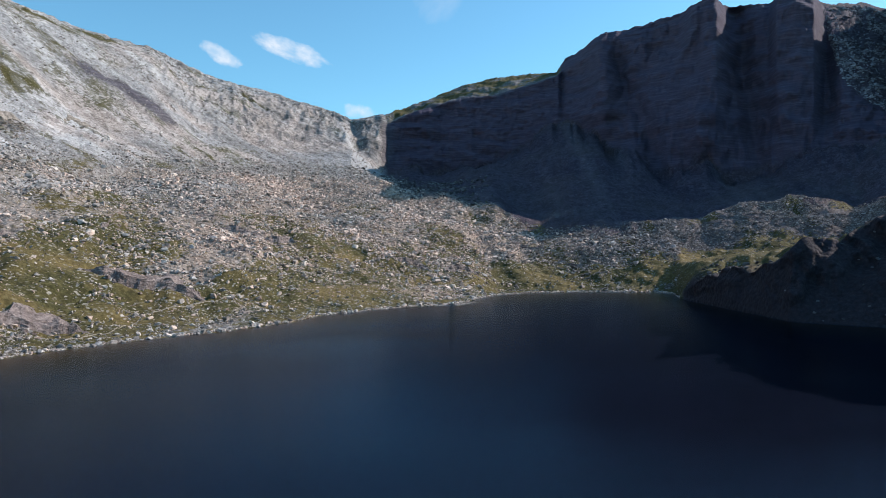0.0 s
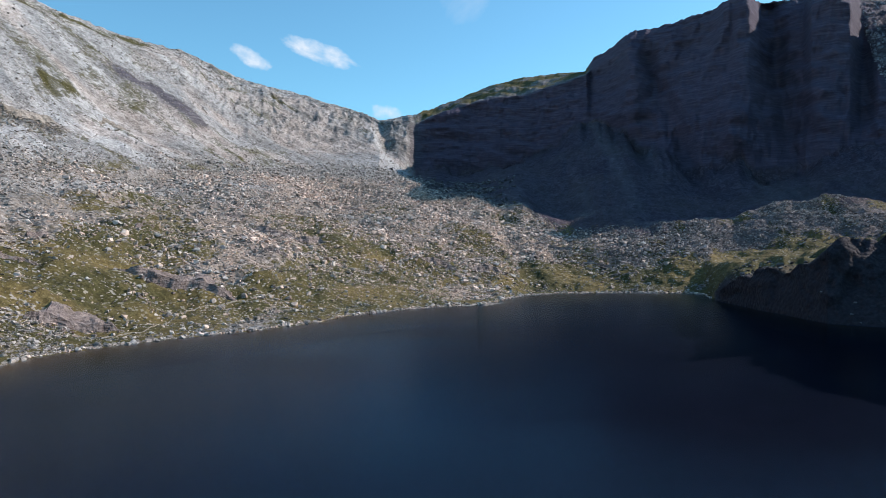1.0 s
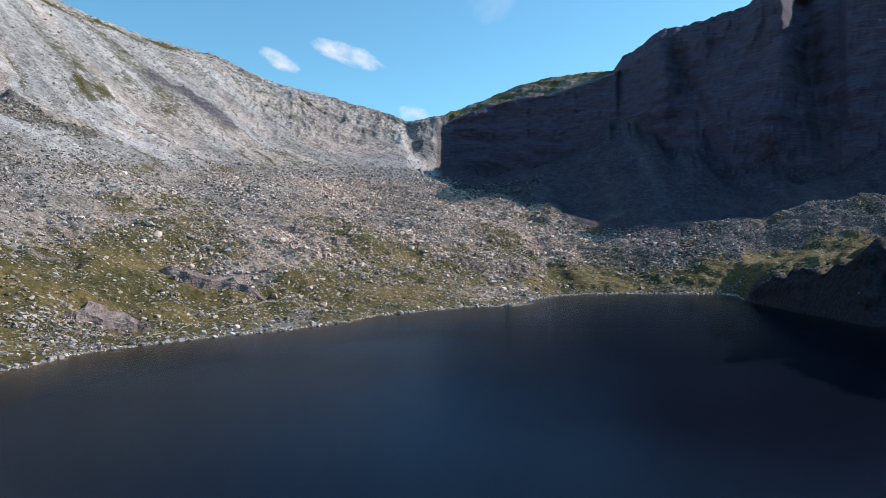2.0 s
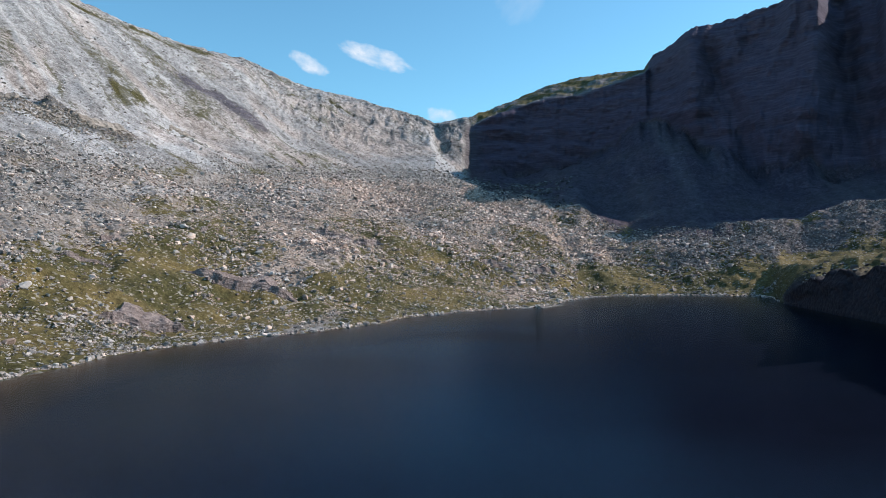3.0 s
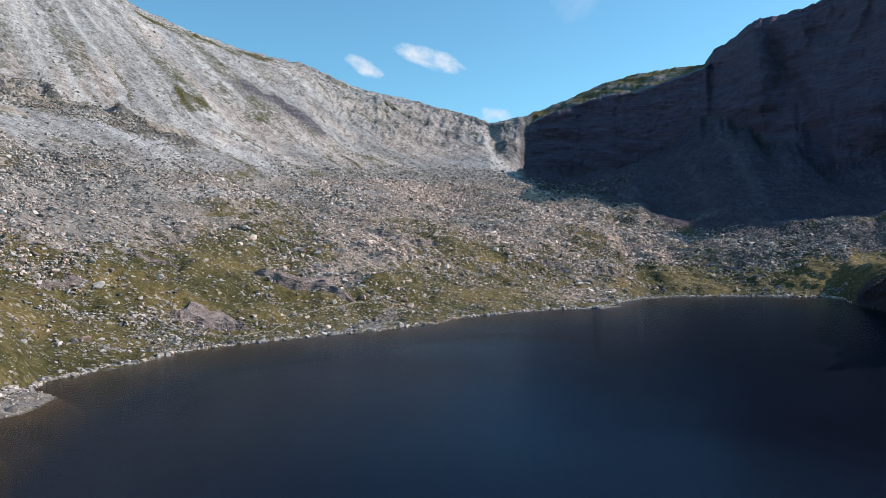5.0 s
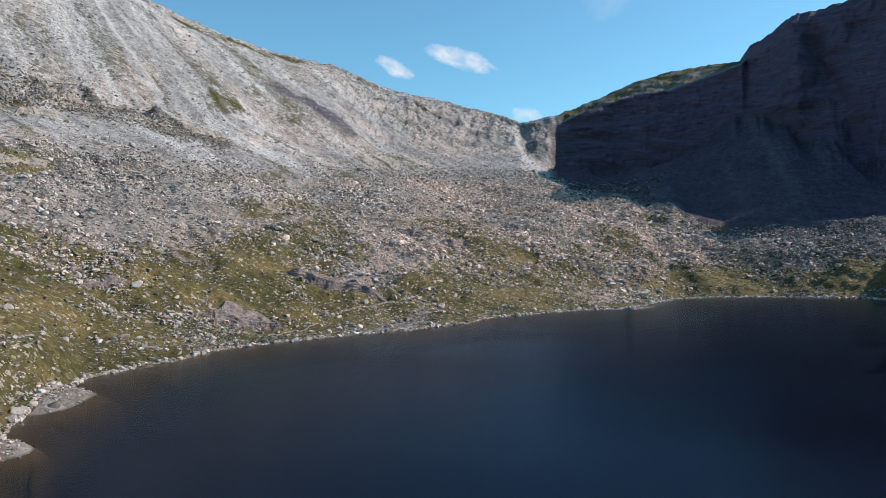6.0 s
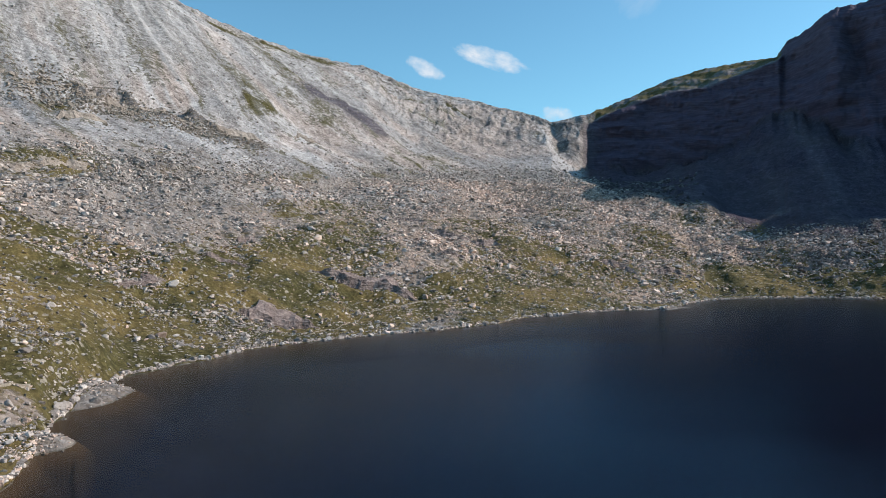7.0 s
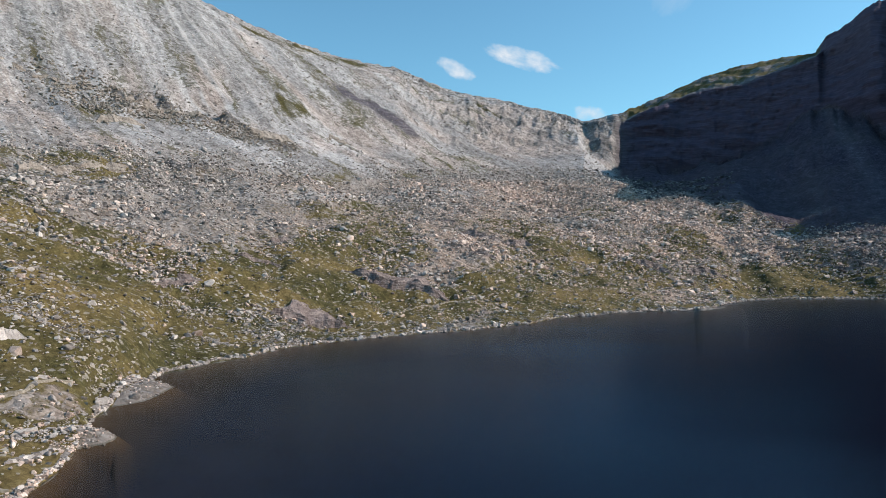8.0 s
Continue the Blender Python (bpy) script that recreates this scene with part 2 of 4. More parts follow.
FOOT = [(-180, 500, 24), (-150, 420, 30), (-120, 320, 55), (-90, 290, 70), (-70, 300, 76), (-51.89, 330, 80.5), (-44.72, 350, 86.3), (-36.58, 375, 87.8), (-31.3, 385, 80.4),
        (-23.0, 465, 92.8), (-15.94, 560, 101.0), (-11.27, 610, 105.0), (-7.6, 640, 113.3), (-6.2, 645, 102), (-5.4, 650, 95.5), (-4.6, 695, 97), (-0.02, 720, 101.5), (5.43, 720, 123.2),
        (10.05, 700, 140.2), (12.76, 660, 123.2), (17.81, 590, 73.0), (20.95, 600, 79.9), (24.55, 590, 77.4), (27.96, 590, 84.3), (32.79, 580, 100.3),
        (34.5, 560, 88), (36, 540, 80), (38, 500, 80), (42, 430, 95), (45, 390, 105), (60, 360, 110), (80, 360, 100), (110, 380, 60), (150, 460, 26), (180, 500, 24)]
RIDGE = [(-180, 900, 45), (-150, 800, 60), (-120, 600, 140), (-90, 480, 205), (-70, 470, 226), (-52, 490, 228), (-45, 505, 215), (-38.69, 520, 200.6), (-35.71, 540, 195.8), (-32.18, 560, 189.5),
         (-27.64, 620, 194.4), (-22.98, 680, 201.8), (-18.74, 740, 195.0), (-13.58, 770, 187.2), (-9.87, 765, 173.3)]
# past bearing 33, out of view: a spur and ridge added to cast shade
RIDGE2 = [(-7.36, 740, 157.3), (-4.45, 745, 165.9), (-1.83, 800, 190.4), (1.66, 826, 215.7), (4.48, 832, 227.0), (9.35, 832, 231.7), (10.03, 750, 223.7), (11.62, 720, 226.1),
          (13.28, 700, 235.3), (14.52, 700, 234.8), (18.84, 680, 239.9), (21.66, 660, 240.2), (22.55, 690, 244.7), (25.31, 690, 243.1), (25.88, 650, 234.8),
          (28.31, 650, 230.2), (29.03, 720, 244.3), (31.49, 800, 264.9), (32.78, 815, 260.5), (33.4, 700, 246), (33.9, 645, 232), (34.8, 630, 215), (35.6, 620, 150), (37, 600, 122), (39.5, 560, 112), (41.5, 520, 125),
          (44, 470, 145), (50, 430, 150), (60, 420, 145), (80, 430, 125), (110, 520, 90), (150, 800, 50), (180, 900, 45)]


def lerp_line(points, col, az):
    return np.interp(az, [p[0] for p in points], [p[col] for p in points])


def smooth(a, b, x):
    k = np.clip((x - a) / (b - a), 0, 1)
    return k * k * (3 - 2 * k)


def hash01(ix, iy, iz, seed):
    h = (ix * 374761393 + iy * 668265263 + iz * 2147483647 + seed * 974634777) & 0xFFFFFFFF
    h = ((h ^ (h >> 13)) * 1274126177) & 0xFFFFFFFF
    h = ((h ^ (h >> 16)) * 2246822519) & 0xFFFFFFFF
    return ((h ^ (h >> 15)) & 0xFFFFFF) / float(0xFFFFFF)


def vnoise(x, y, z=None, seed=0):
    """Smooth value noise, -1 to 1, one unit to a cell."""
    z = np.zeros_like(x) if z is None else z
    ix, iy, iz = np.floor(x).astype(np.int64), np.floor(y).astype(np.int64), np.floor(z).astype(np.int64)
    fx, fy, fz = x - ix, y - iy, z - iz
    fx, fy, fz = fx * fx * (3 - 2 * fx), fy * fy * (3 - 2 * fy), fz * fz * (3 - 2 * fz)
    flat = not np.any(fz)
    out = 0
    for dz in ((0,) if flat else (0, 1)):
        wz = 1 if flat else (fz if dz else 1 - fz)
        for dy in (0, 1):
            wy = fy if dy else 1 - fy
            out = out + wz * wy * ((1 - fx) * hash01(ix, iy + dy, iz + dz, seed) + fx * hash01(ix + 1, iy + dy, iz + dz, seed))
    return out * 2 - 1


def fbm(x, y, z=None, octaves=4, seed=0, rough=0.5):
    out, amp, f = 0, 1.0, 1.0
    for o in range(octaves):
        out = out + amp * vnoise(x * f, y * f, None if z is None else z * f, seed + 17 * o)
        amp, f = amp * rough, f * 2.03
    return out


LAST = 10
CAPES = (((-58.0, 46.5), (-55.6, 50.6), 2.7, 0.95), ((-67.6, 66.4), (-69.6, 72.0), 4.3, 1.1))


def plan_lines(az):
    """Distance and height of the eleven lines of the land at each bearing."""
    r2 = lerp_line(SHORE, 1, az)
    rs = sum(w * lerp_line(SHORE, 1, np.clip(az + o, -180, np.where(az < 40, 18.4, 180))) for o, w in ((-5, 0.12), (-2.5, 0.22), (0, 0.32), (2.5, 0.22), (5, 0.12)))
    ru = sum(w * lerp_line(SHORE, 1, np.clip(az + o, -180, 180)) for o, w in zip(np.linspace(-8, 8, 25), np.hanning(27)[1:-1] / np.hanning(27).sum()))
    rb, zb = lerp_line(BREAK, 1, az), lerp_line(BREAK, 2, az)
    rf, zf = lerp_line(FOOT, 1, az), lerp_line(FOOT, 2, az)
    ridge = RIDGE + RIDGE2
    rr, zr = lerp_line(ridge, 1, az), lerp_line(ridge, 2, az)
    # headland on the right, elsewhere just the bank above the water
    hw = smooth(17.9, 19.5, az) * (1 - smooth(110, 130, az))
    r3 = (1 - hw) * (rs + 0.20 * (rb - rs) + 4) + hw * np.maximum(lerp_line(HEADLAND, 1, az), r2 + 4)
    r3 = np.maximum(r3, r2 + 5)
    z3 = ((1 - hw) * (0.17 * zb) + hw * lerp_line(HEADLAND, 2, az)) * (1 - 0.65 * np.exp(-((az - 18.6) / 0.7) ** 2)) * (1 - 0.6 * np.exp(-((az - 4.8) / 1.5) ** 2))
    rq = np.where(az < 40, np.minimum(rs, 0.84 * rb), np.where(az < 120, np.minimum(304.0, 0.84 * rb), rs))
    r4 = rq + 0.57 * (rb - rq)
    z4 = (0.52 - 0.12 * smooth(17, 21, az)) * zb
    # lip: where the cliff gives way to the grass above it
    cl = smooth(-6, -1, az) * (1 - smooth(9.4, 10.2, az))
    rl = rf + 0.72 * (rr - rf)
    zl = zf + 0.78 * (zr - zf)
    rl = (1 - cl) * rl + cl * (rf + 26)
    zl = (1 - cl) * zl + cl * (18 + (rf + 26) * (zr - 18) / rr - np.interp(az, [-5, -2, 1.5, 4.5, 7, 9.4], [4, 8, 14, 21, 14, 6]))
    zl = zl + cl * 0.3 * fbm(az * 1.1, az * 0, octaves=4, seed=47, rough=0.65)
    steep = smooth(9.6, 10.4, az)
    rl = (1 - steep) * rl + steep * (rr - 12)
    zl = (1 - steep) * zl + steep * (zf + 0.9 * (zr - zf))
    broken = smooth(28.7, 30.2, az) * (1 - smooth(33, 34, az))       # a stepped, sunlit slope above the last cliff
    rl = (1 - broken) * rl + broken * (rf + 34)
    zl = (1 - broken) * zl + broken * np.interp(az, [29.3, 31, 33], [165, 140, 122])
    one = np.ones_like(az)
    nearby = (1 - smooth(-44, -32, az)) * smooth(-80, -60, az)       # shallows off the near shore
    drop = smooth(33.0, 33.8, az) * (1 - smooth(44, 50, az))            # the unseen spur, added for its shadow, falls away behind
    R = [0.01 * one, np.minimum((0.94 - 0.14 * nearby) * ru, r2 - 4), r2, r3, r4, rb, rf, rl, rr, rr + 160 - 120 * drop, 4600 * one]
    Z = [-16 * one, -4.2 + 2.0 * nearby, 0 * one, z3, z4, zb, zf, zl, zr, zr - 6 - 120 * drop, -150 * one]
    return np.array(R), np.array(Z)


def land(az, v):
    """Place and surface kinds of the land at bearing az (degrees) and line number v (0 centre .. 10 horizon)."""
    R, Z = plan_lines(az)
    k = np.clip(np.floor(v).astype(int), 0, LAST - 1)
    f = v - k
    i = np.arange(len(az))
    r0, r1, z0, z1 = R[k, i], R[k + 1, i], Z[k, i], Z[k + 1, i]
    r = r0 + f * (r1 - r0)
    z = z0 + np.where(k == 2, f ** (1.5 - 0.5 * smooth(14, 17, az)), f) * (z1 - z0)
    a = np.radians(az)
    x, y = r * np.sin(a), r * np.cos(a)
    left = 1 - smooth(-7, -4, az)                       # the scree mountain
    right = smooth(-5.4, -4.4, az)                      # the cliffs
    # moraine hummocks
    mor = smooth(2.0, 2.5, v) * (1 - smooth(4.9, 5.25, v))
    shelf = smooth(1.5, 1.95, v) * (1 - smooth(2.15, 2.6, v)) * (1 - smooth(18.6, 19.4, az))
    z = z + shelf * (0.14 * fbm(x / 7, y / 7, octaves=3, seed=9) + 0.12 * fbm(x / 1.8, y / 1.8, octaves=2, seed=10))
    z = z + mor * (3.0 * fbm(x / 38, y / 38, octaves=3, seed=11) + 1.5 * smooth(2.3, 3.0, v) * fbm(x / 11, y / 11, octaves=4, seed=12))
    z = z + smooth(2.0, 2.12, v) * (1 - smooth(4.9, 5.6, v)) * 0.30 * fbm(x / 2.6, y / 2.6, octaves=2, seed=13)
    # low stony capes on the near shore
    for (ax, ay), (bx, by), wide, top in CAPES:
        along = np.clip(((x - ax) * (bx - ax) + (y - ay) * (by - ay)) / ((bx - ax) ** 2 + (by - ay) ** 2), 0, 1)
        off = np.hypot(x - ax - along * (bx - ax), y - ay - along * (by - ay)) / wide
        z = np.maximum(z, np.where(off < 2.5, top * (1 - off ** 2), -9))
    # a thin bar of stones running out from the far shore
    along = np.clip(((x - 5) * 13 + (y - 227) * 17.5) / (13 ** 2 + 17.5 ** 2), 0, 1)
    z = np.maximum(z, 0.55 - 0.3 * along - (((x - 5 - 13 * along) ** 2 + (y - 227 - 17.5 * along) ** 2) / 2.4 ** 2))
    # a low bank where the shore meets the water
    z = z + 0.35 * smooth(1.98, 2.06, v) * (1 - smooth(2.2, 2.8, v))
    # scree slope: shallow gullies down the fall line, crag steps across it
    scr = smooth(5.0, 5.4, v) * (1 - smooth(7.6, 8.0, v)) * left
    fall = az + (3.4 + 4.4 * smooth(-49, -34, az)) * (v - 6.5)
    gul = fbm(fall * 0.9, v * 0.35, octaves=4, seed=21)
    z = z + scr * (0.9 * gul + 0.8 * fbm(x / 14, y / 14, octaves=3, seed=22) + 0.35 * fbm(x / 3.5, y / 3.5, octaves=2, seed=23))
    # a rough band of crag half-way up, and outcrops below the skyline
    band = np.exp(-((v - 6.02 + 0.022 * (az + 44) - 0.10 * vnoise(az * 0.5, az * 0, seed=31)) / 0.07) ** 2) * smooth(-49, -44, az) * (1 - smooth(-31.6, -31.0, az)) * (0.7 + 0.5 * vnoise(az * 0.9, v * 3, seed=35))
    band = np.clip(band + 0.8 * np.exp(-((v - 5.08 - 0.06 * vnoise(az * 0.7, az * 0, seed=36)) / 0.05) ** 2) * smooth(0.0, 0.5, vnoise(az * 0.33, az * 0 + 0.5, seed=37)) * left * (1 - smooth(-30, -22, az)), 0, 1.2)
    band2 = np.exp(-((v - 7.65) / 0.12) ** 2) * smooth(0.1, 0.5, vnoise(az * 0.35, az * 0, seed=32)) * left
    z = z + band * (3.2 + 2.5 * fbm(x / 6, y / 6, octaves=3, seed=33)) + band2 * 2.5 * fbm(x / 7, y / 7, octaves=3, seed=34)
    # the gully that falls from the pass to the stone fan
    z = z - 9 * np.exp(-((az + 7.35 + 0.35 * (v - 7)) / (0.30 + 0.25 * (8 - np.clip(v, 5, 8)))) ** 2) * smooth(5.8, 6.4, v) * (1 - 0.8 * smooth(7.3, 7.9, v)) * (1 - smooth(8.2, 8.8, v))
    z = z + 1.6 * fbm(az * 1.6, z / 9, octaves=3, seed=39) * smooth(-26, -16, az) * smooth(5.8, 6.3, v) * (1 - smooth(7.7, 8, v)) * left
    # a low rib on the far scree slope, coloured dark
    ax, ay = (x + 241.6) * 0.934 + (y - 447.9) * 0.356, -(x + 241.6) * 0.356 + (y - 447.9) * 0.934
    slab = np.exp(-((ay - 4 * vnoise(ax / 14, ax * 0, seed=38)) / 14) ** 2) * smooth(-6, 10, ax) * (1 - smooth(50, 72, ax)) * smooth(5.5, 6, v) * (1 - smooth(7, 7.5, v))
    z = z + 3.0 * slab * smooth(-4, 4, -ay)
    # stony aprons under the cliffs
    apr = smooth(4.7, 5.1, v) * (1 - smooth(5.9, 6.2, v)) * right
    dip = smooth(5.0, 5.25, v) * (1 - smooth(5.4, 5.9, v)) * smooth(3, 7, az)
    z = z - dip * 7 + apr * (1.4 * fbm(az * 0.55, v * 0.6, octaves=4, seed=41) + 2.0 * fbm(x / 30, y / 30, octaves=3, seed=43) + 0.6 * fbm(x / 6, y / 6, octaves=3, seed=42))
    z = z + right * 9 * fbm(az * 0.55 + 0.4 * v, v * 1.5, octaves=4, seed=44) * np.exp(-((v - 5.98) / 0.2) ** 2)
    # cliffs: buttresses and gullies in plan, ledges in height
    cli = smooth(5.85, 6.25, v) * (1 - smooth(7.75, 8.0, v)) * right
    warp = az + 0.9 * fbm(az * 0.3, z / 55, octaves=3, seed=50) - 0.010 * (z - 120)
    rib = 1 - 2 * np.abs(fbm(warp * 0.36, z * 0.011, octaves=4, seed=51))
    dr = (-5 * rib - 1.8 * fbm(warp * 1.7, z * 0.05, octaves=3, seed=52)) * (0.45 + 0.55 * smooth(8, 12, az)) + 1.1 * fbm(az * 5.0, z / 5, octaves=3, seed=56)
    # beds: steep risers between sloping ledges, dipping gently
    bed = z / 19 + 0.10 * az + 0.7 * fbm(az * 0.16, z * 0.006, octaves=3, seed=49)
    bed = bed - np.floor(bed)
    dr = dr + (5.5 + 5 * vnoise(az * 0.4, z / 40, seed=48)) * (smooth(0.55, 0.95, bed) - bed)
    gully = 15 * np.exp(-((az - 15.6 - 0.03 * (150 - z)) / 0.8) ** 2) + 17 * np.exp(-((az - 23.9 - 0.012 * (150 - z)) / 0.9) ** 2) + 5 * np.exp(-((az - 29.0) / 0.8) ** 2)
    butt = 16 * np.exp(-((az - 13.0) / 1.2) ** 2) + 22 * np.exp(-((az - 20.8) / 1.6) ** 2) + 4 * np.exp(-((az - 27.2) / 1.9) ** 2)
    ledge = 2.6 * vnoise(az * 0.2, z / 9.0, seed=53) + 1.3 * vnoise(az * 0.8, z / 3.6, seed=54) + 0.8 * vnoise(az * 2.5, z / 1.7, seed=55)
    r = r + cli * (dr + gully - butt + ledge) * (1 - 0.55 * smooth(7.0, 8.0, v) * (1 - smooth(9.4, 10.2, az))) * (1 - 0.75 * smooth(6.8, 7.1, v) * smooth(29.3, 30.2, az))
    brk = smooth(29.3, 30.2, az) * smooth(6.9, 7.1, v) * (1 - smooth(7.8, 8.0, v))
    z = z + brk * (9.0 * fbm(x / 26, y / 26, octaves=4, seed=57) + 2.4 * np.round(2.2 * fbm(x / 12, y / 12, z / 8, octaves=2, seed=58)))
    side = np.exp(-((az + 5.5) / 1.3) ** 2) * smooth(5.9, 6.3, v) * (1 - smooth(7.9, 8.05, v))
    r = r + smooth(-27, -19, az) * smooth(6.0, 6.7, v) * (1 - smooth(7.75, 8.0, v)) * left * 1.9 * fbm(az * 2.7 + 0.8 * fbm(az, z / 20, octaves=2, seed=46), z / 11, octaves=4, seed=45, rough=0.65)
    r = r + side * (1.6 * fbm(az * 2.5, z / 10, octaves=4, seed=59) + 0.7 * np.round(2 * vnoise(az * 3, z / 5, seed=60)))
    # headland crags
    hl = smooth(2.05, 2.5, v) * (1 - smooth(3.2, 3.8, v)) * smooth(19.2, 19.8, az)
    r = r + hl * (3 * fbm(az * 0.7, z / 7, octaves=3, seed=61) + 1.4 * vnoise(az * 2, z / 2.5, seed=62))
    z = z + hl * 1.2 * fbm(x / 9, y / 9, octaves=3, seed=63)
    # rims and plateau
    z = z + smooth(7.5, 8.0, v) * (1 - smooth(8.3, 9, v)) * ((0.9 - 0.5 * right * (1 - smooth(9, 10, az))) * fbm(az * 2.4, v * 2, octaves=4, seed=71) + right * 0.5 * fbm(az * 7, v * 2, octaves=2, seed=72))
    z = z + right * smooth(6.95, 7.15, v) * (1 - smooth(7.8, 8.3, v)) * (1 - smooth(9.4, 10, az)) * 1.7 * fbm(x / 13, y / 13, octaves=4, seed=74)
    z = z + smooth(9, 9.5, v) * 40 * fbm(x / 900, y / 900, octaves=3, seed=73)
    x, y = r * np.sin(a), r * np.cos(a)
    # ---- what covers the land
    patch = fbm(x / 26, y / 52, octaves=4, seed=81)
    lower = smooth(1.9, 1.96, v) * (1 - smooth(4.9, 5.25, v))
    grass = lower * (0.82 - 0.22 * (v - 2.0) + 0.45 * patch + 0.2 * (1 - smooth(-46, -28, az)) * smooth(2.6, 3.2, v))
    grass = np.maximum(grass, lower * smooth(-6, 4, az) * (0.88 - 0.6 * smooth(3.2, 4.3, v) + 0.3 * patch))
    rim = smooth(7.1, 7.6, v) * smooth(-38, -35, az) * (1 - smooth(-27, -24, az))
    wob = 1.2 * fbm(x / 45, y / 45, octaves=3, seed=87)
    streak = fbm(fall * 0.9 + wob, v * 0.7, octaves=4, seed=82)
    blot = fbm(fall * 0.35 + 2 * wob, v * 2.2, octaves=4, seed=88)
    belt = np.exp(-((v - 5.12 - 0.08 * vnoise(x / 30, y / 30, seed=96)) / 0.13) ** 2) * (1 - smooth(-24, -16, az))
    under = np.exp(-((v - 5.86 + 0.018 * (az + 44)) / 0.07) ** 2) * smooth(-50, -46, az) * (1 - smooth(-33, -31, az))
    grass = grass + scr * (0.25 + 0.30 * streak + 0.30 * blot + 0.5 * rim) + belt * (0.55 + 0.4 * patch) + under * 0.4
    pale = scr * smooth(0.0, 0.7, fbm(fall * 1.9 + wob, v * 0.25, octaves=4, seed=89)) * 0.8
    fan = np.exp(-((az + 6.4 + 1.6 * (v - 5.5)) / (0.55 + 1.5 * np.clip(6.1 - v, 0, 1))) ** 2) * smooth(4.9, 5.1, v) * (1 - smooth(6.0, 7.8, v))
    rough = scr * smooth(-24, -14, az) * (1 - fan) * smooth(5.7, 6.3, v)
    pale = pale * (1 - 0.9 * smooth(-26, -16, az))
    grass = grass * (1 - 0.9 * fan)
    # a belt of clean quartzite blocks along the moraine's upper edge
    clean = np.exp(-((v - 4.68 - 0.10 * vnoise(x / 35, y / 35, seed=106)) / 0.13) ** 2) * smooth(-44, -38, az) * (1 - smooth(-17, -12, az)) * (0.6 + 0.5 * fbm(x / 18, y / 18, octaves=3, seed=107))
    clean = np.clip(clean, 0, 1)
    grass = grass * (1 - 0.8 * clean)
    pale = pale + 0.9 * clean
    pale = np.clip(pale + fan + 0.5 * apr * smooth(5.1, 5.4, v) * smooth(0.1, 0.9, fbm(az * 0.5 + 2.5 * v, v * 0.6, octaves=4, seed=90)), 0, 1)
    grass = grass + (0.72 + 0.35 * fbm(x / 16, y / 16, octaves=3, seed=100)) * right * smooth(6.98, 7.3, v) * (1 - smooth(9.4, 10, az)) + 0.4 * smooth(8, 8.3, v)
    grass = grass + apr * (1 - smooth(5.05, 5.2, v)) * (0.1 + 0.5 * fbm(az * 0.6, v * 2, octaves=3, seed=83))
    grass = grass * (1 - 0.7 * smooth(19.0, 19.6, az) * (1 - smooth(3.0, 3.5, v)))
    crag = 1.0 * slab + 0.3 * side + 0.40 * rough + cli * (1 - smooth(6.95, 7.15, v) * (1 - smooth(9.4, 10, az))) + band * 1.1 + band2 * 0.9 * smooth(0.0, 0.6, vnoise(az * 1.1, v * 5, seed=84)) + hl * 0.6 * (1 - smooth(2.9, 3.0, v))
    sand = np.clip(mor * (0.75 + 0.5 * fbm(x / 60, y / 60, octaves=2, seed=85)) * (0.08 + 0.92 * smooth(-46, -17, az + 14 * vnoise(x / 40, y / 40, seed=86))) * (1 - 0.75 * smooth(10, 16, az)), 0, 1)
    sand = np.maximum(sand, 0.35 * scr * smooth(0.0, 0.7, fbm(fall * 0.22 + 0.6 * wob, v * 1.3, octaves=3, seed=99)))
    near = (1 - smooth(-49.5, -46.5, az)) * (1 - smooth(2.3, 2.75, v)) * smooth(1.9, 2.0, v) * smooth(-75, -62, az)
    bare = near * smooth(-0.15, 0.35, fbm(x / 9, y / 9, octaves=3, seed=95))
    grass = grass * (1 - 0.45 * bare)
    sand = np.maximum(sand, 0.6 * near)
    # where cliff and apron shade is coloured in, and the talus is darker
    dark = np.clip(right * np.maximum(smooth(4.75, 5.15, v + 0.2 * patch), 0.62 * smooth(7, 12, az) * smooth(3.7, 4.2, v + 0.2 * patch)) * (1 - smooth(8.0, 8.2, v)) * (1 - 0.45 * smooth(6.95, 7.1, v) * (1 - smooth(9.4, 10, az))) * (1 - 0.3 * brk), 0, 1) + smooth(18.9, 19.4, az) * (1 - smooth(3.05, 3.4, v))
    # extent of the shade painted on the headland
    head_shade = smooth(19.0, 19.5, az) * (1 - smooth(3.0, 3.3, v + 0.2 * patch)) * smooth(1.95, 2.0, v) * (1 - smooth(100, 120, az))
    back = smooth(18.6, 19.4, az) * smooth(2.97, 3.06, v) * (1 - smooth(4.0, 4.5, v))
    grass = grass + back * (0.75 + 0.3 * patch)
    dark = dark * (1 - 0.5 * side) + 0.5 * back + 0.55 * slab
    return np.stack([x, y, z], -1), dict(head_shade=head_shade, fall=fall, line=v, pale=pale, dark_shade=np.clip(dark, 0, 1), grass=np.clip(grass, 0, 1), crag=np.clip(crag, 0, 1), sandstone=sand)


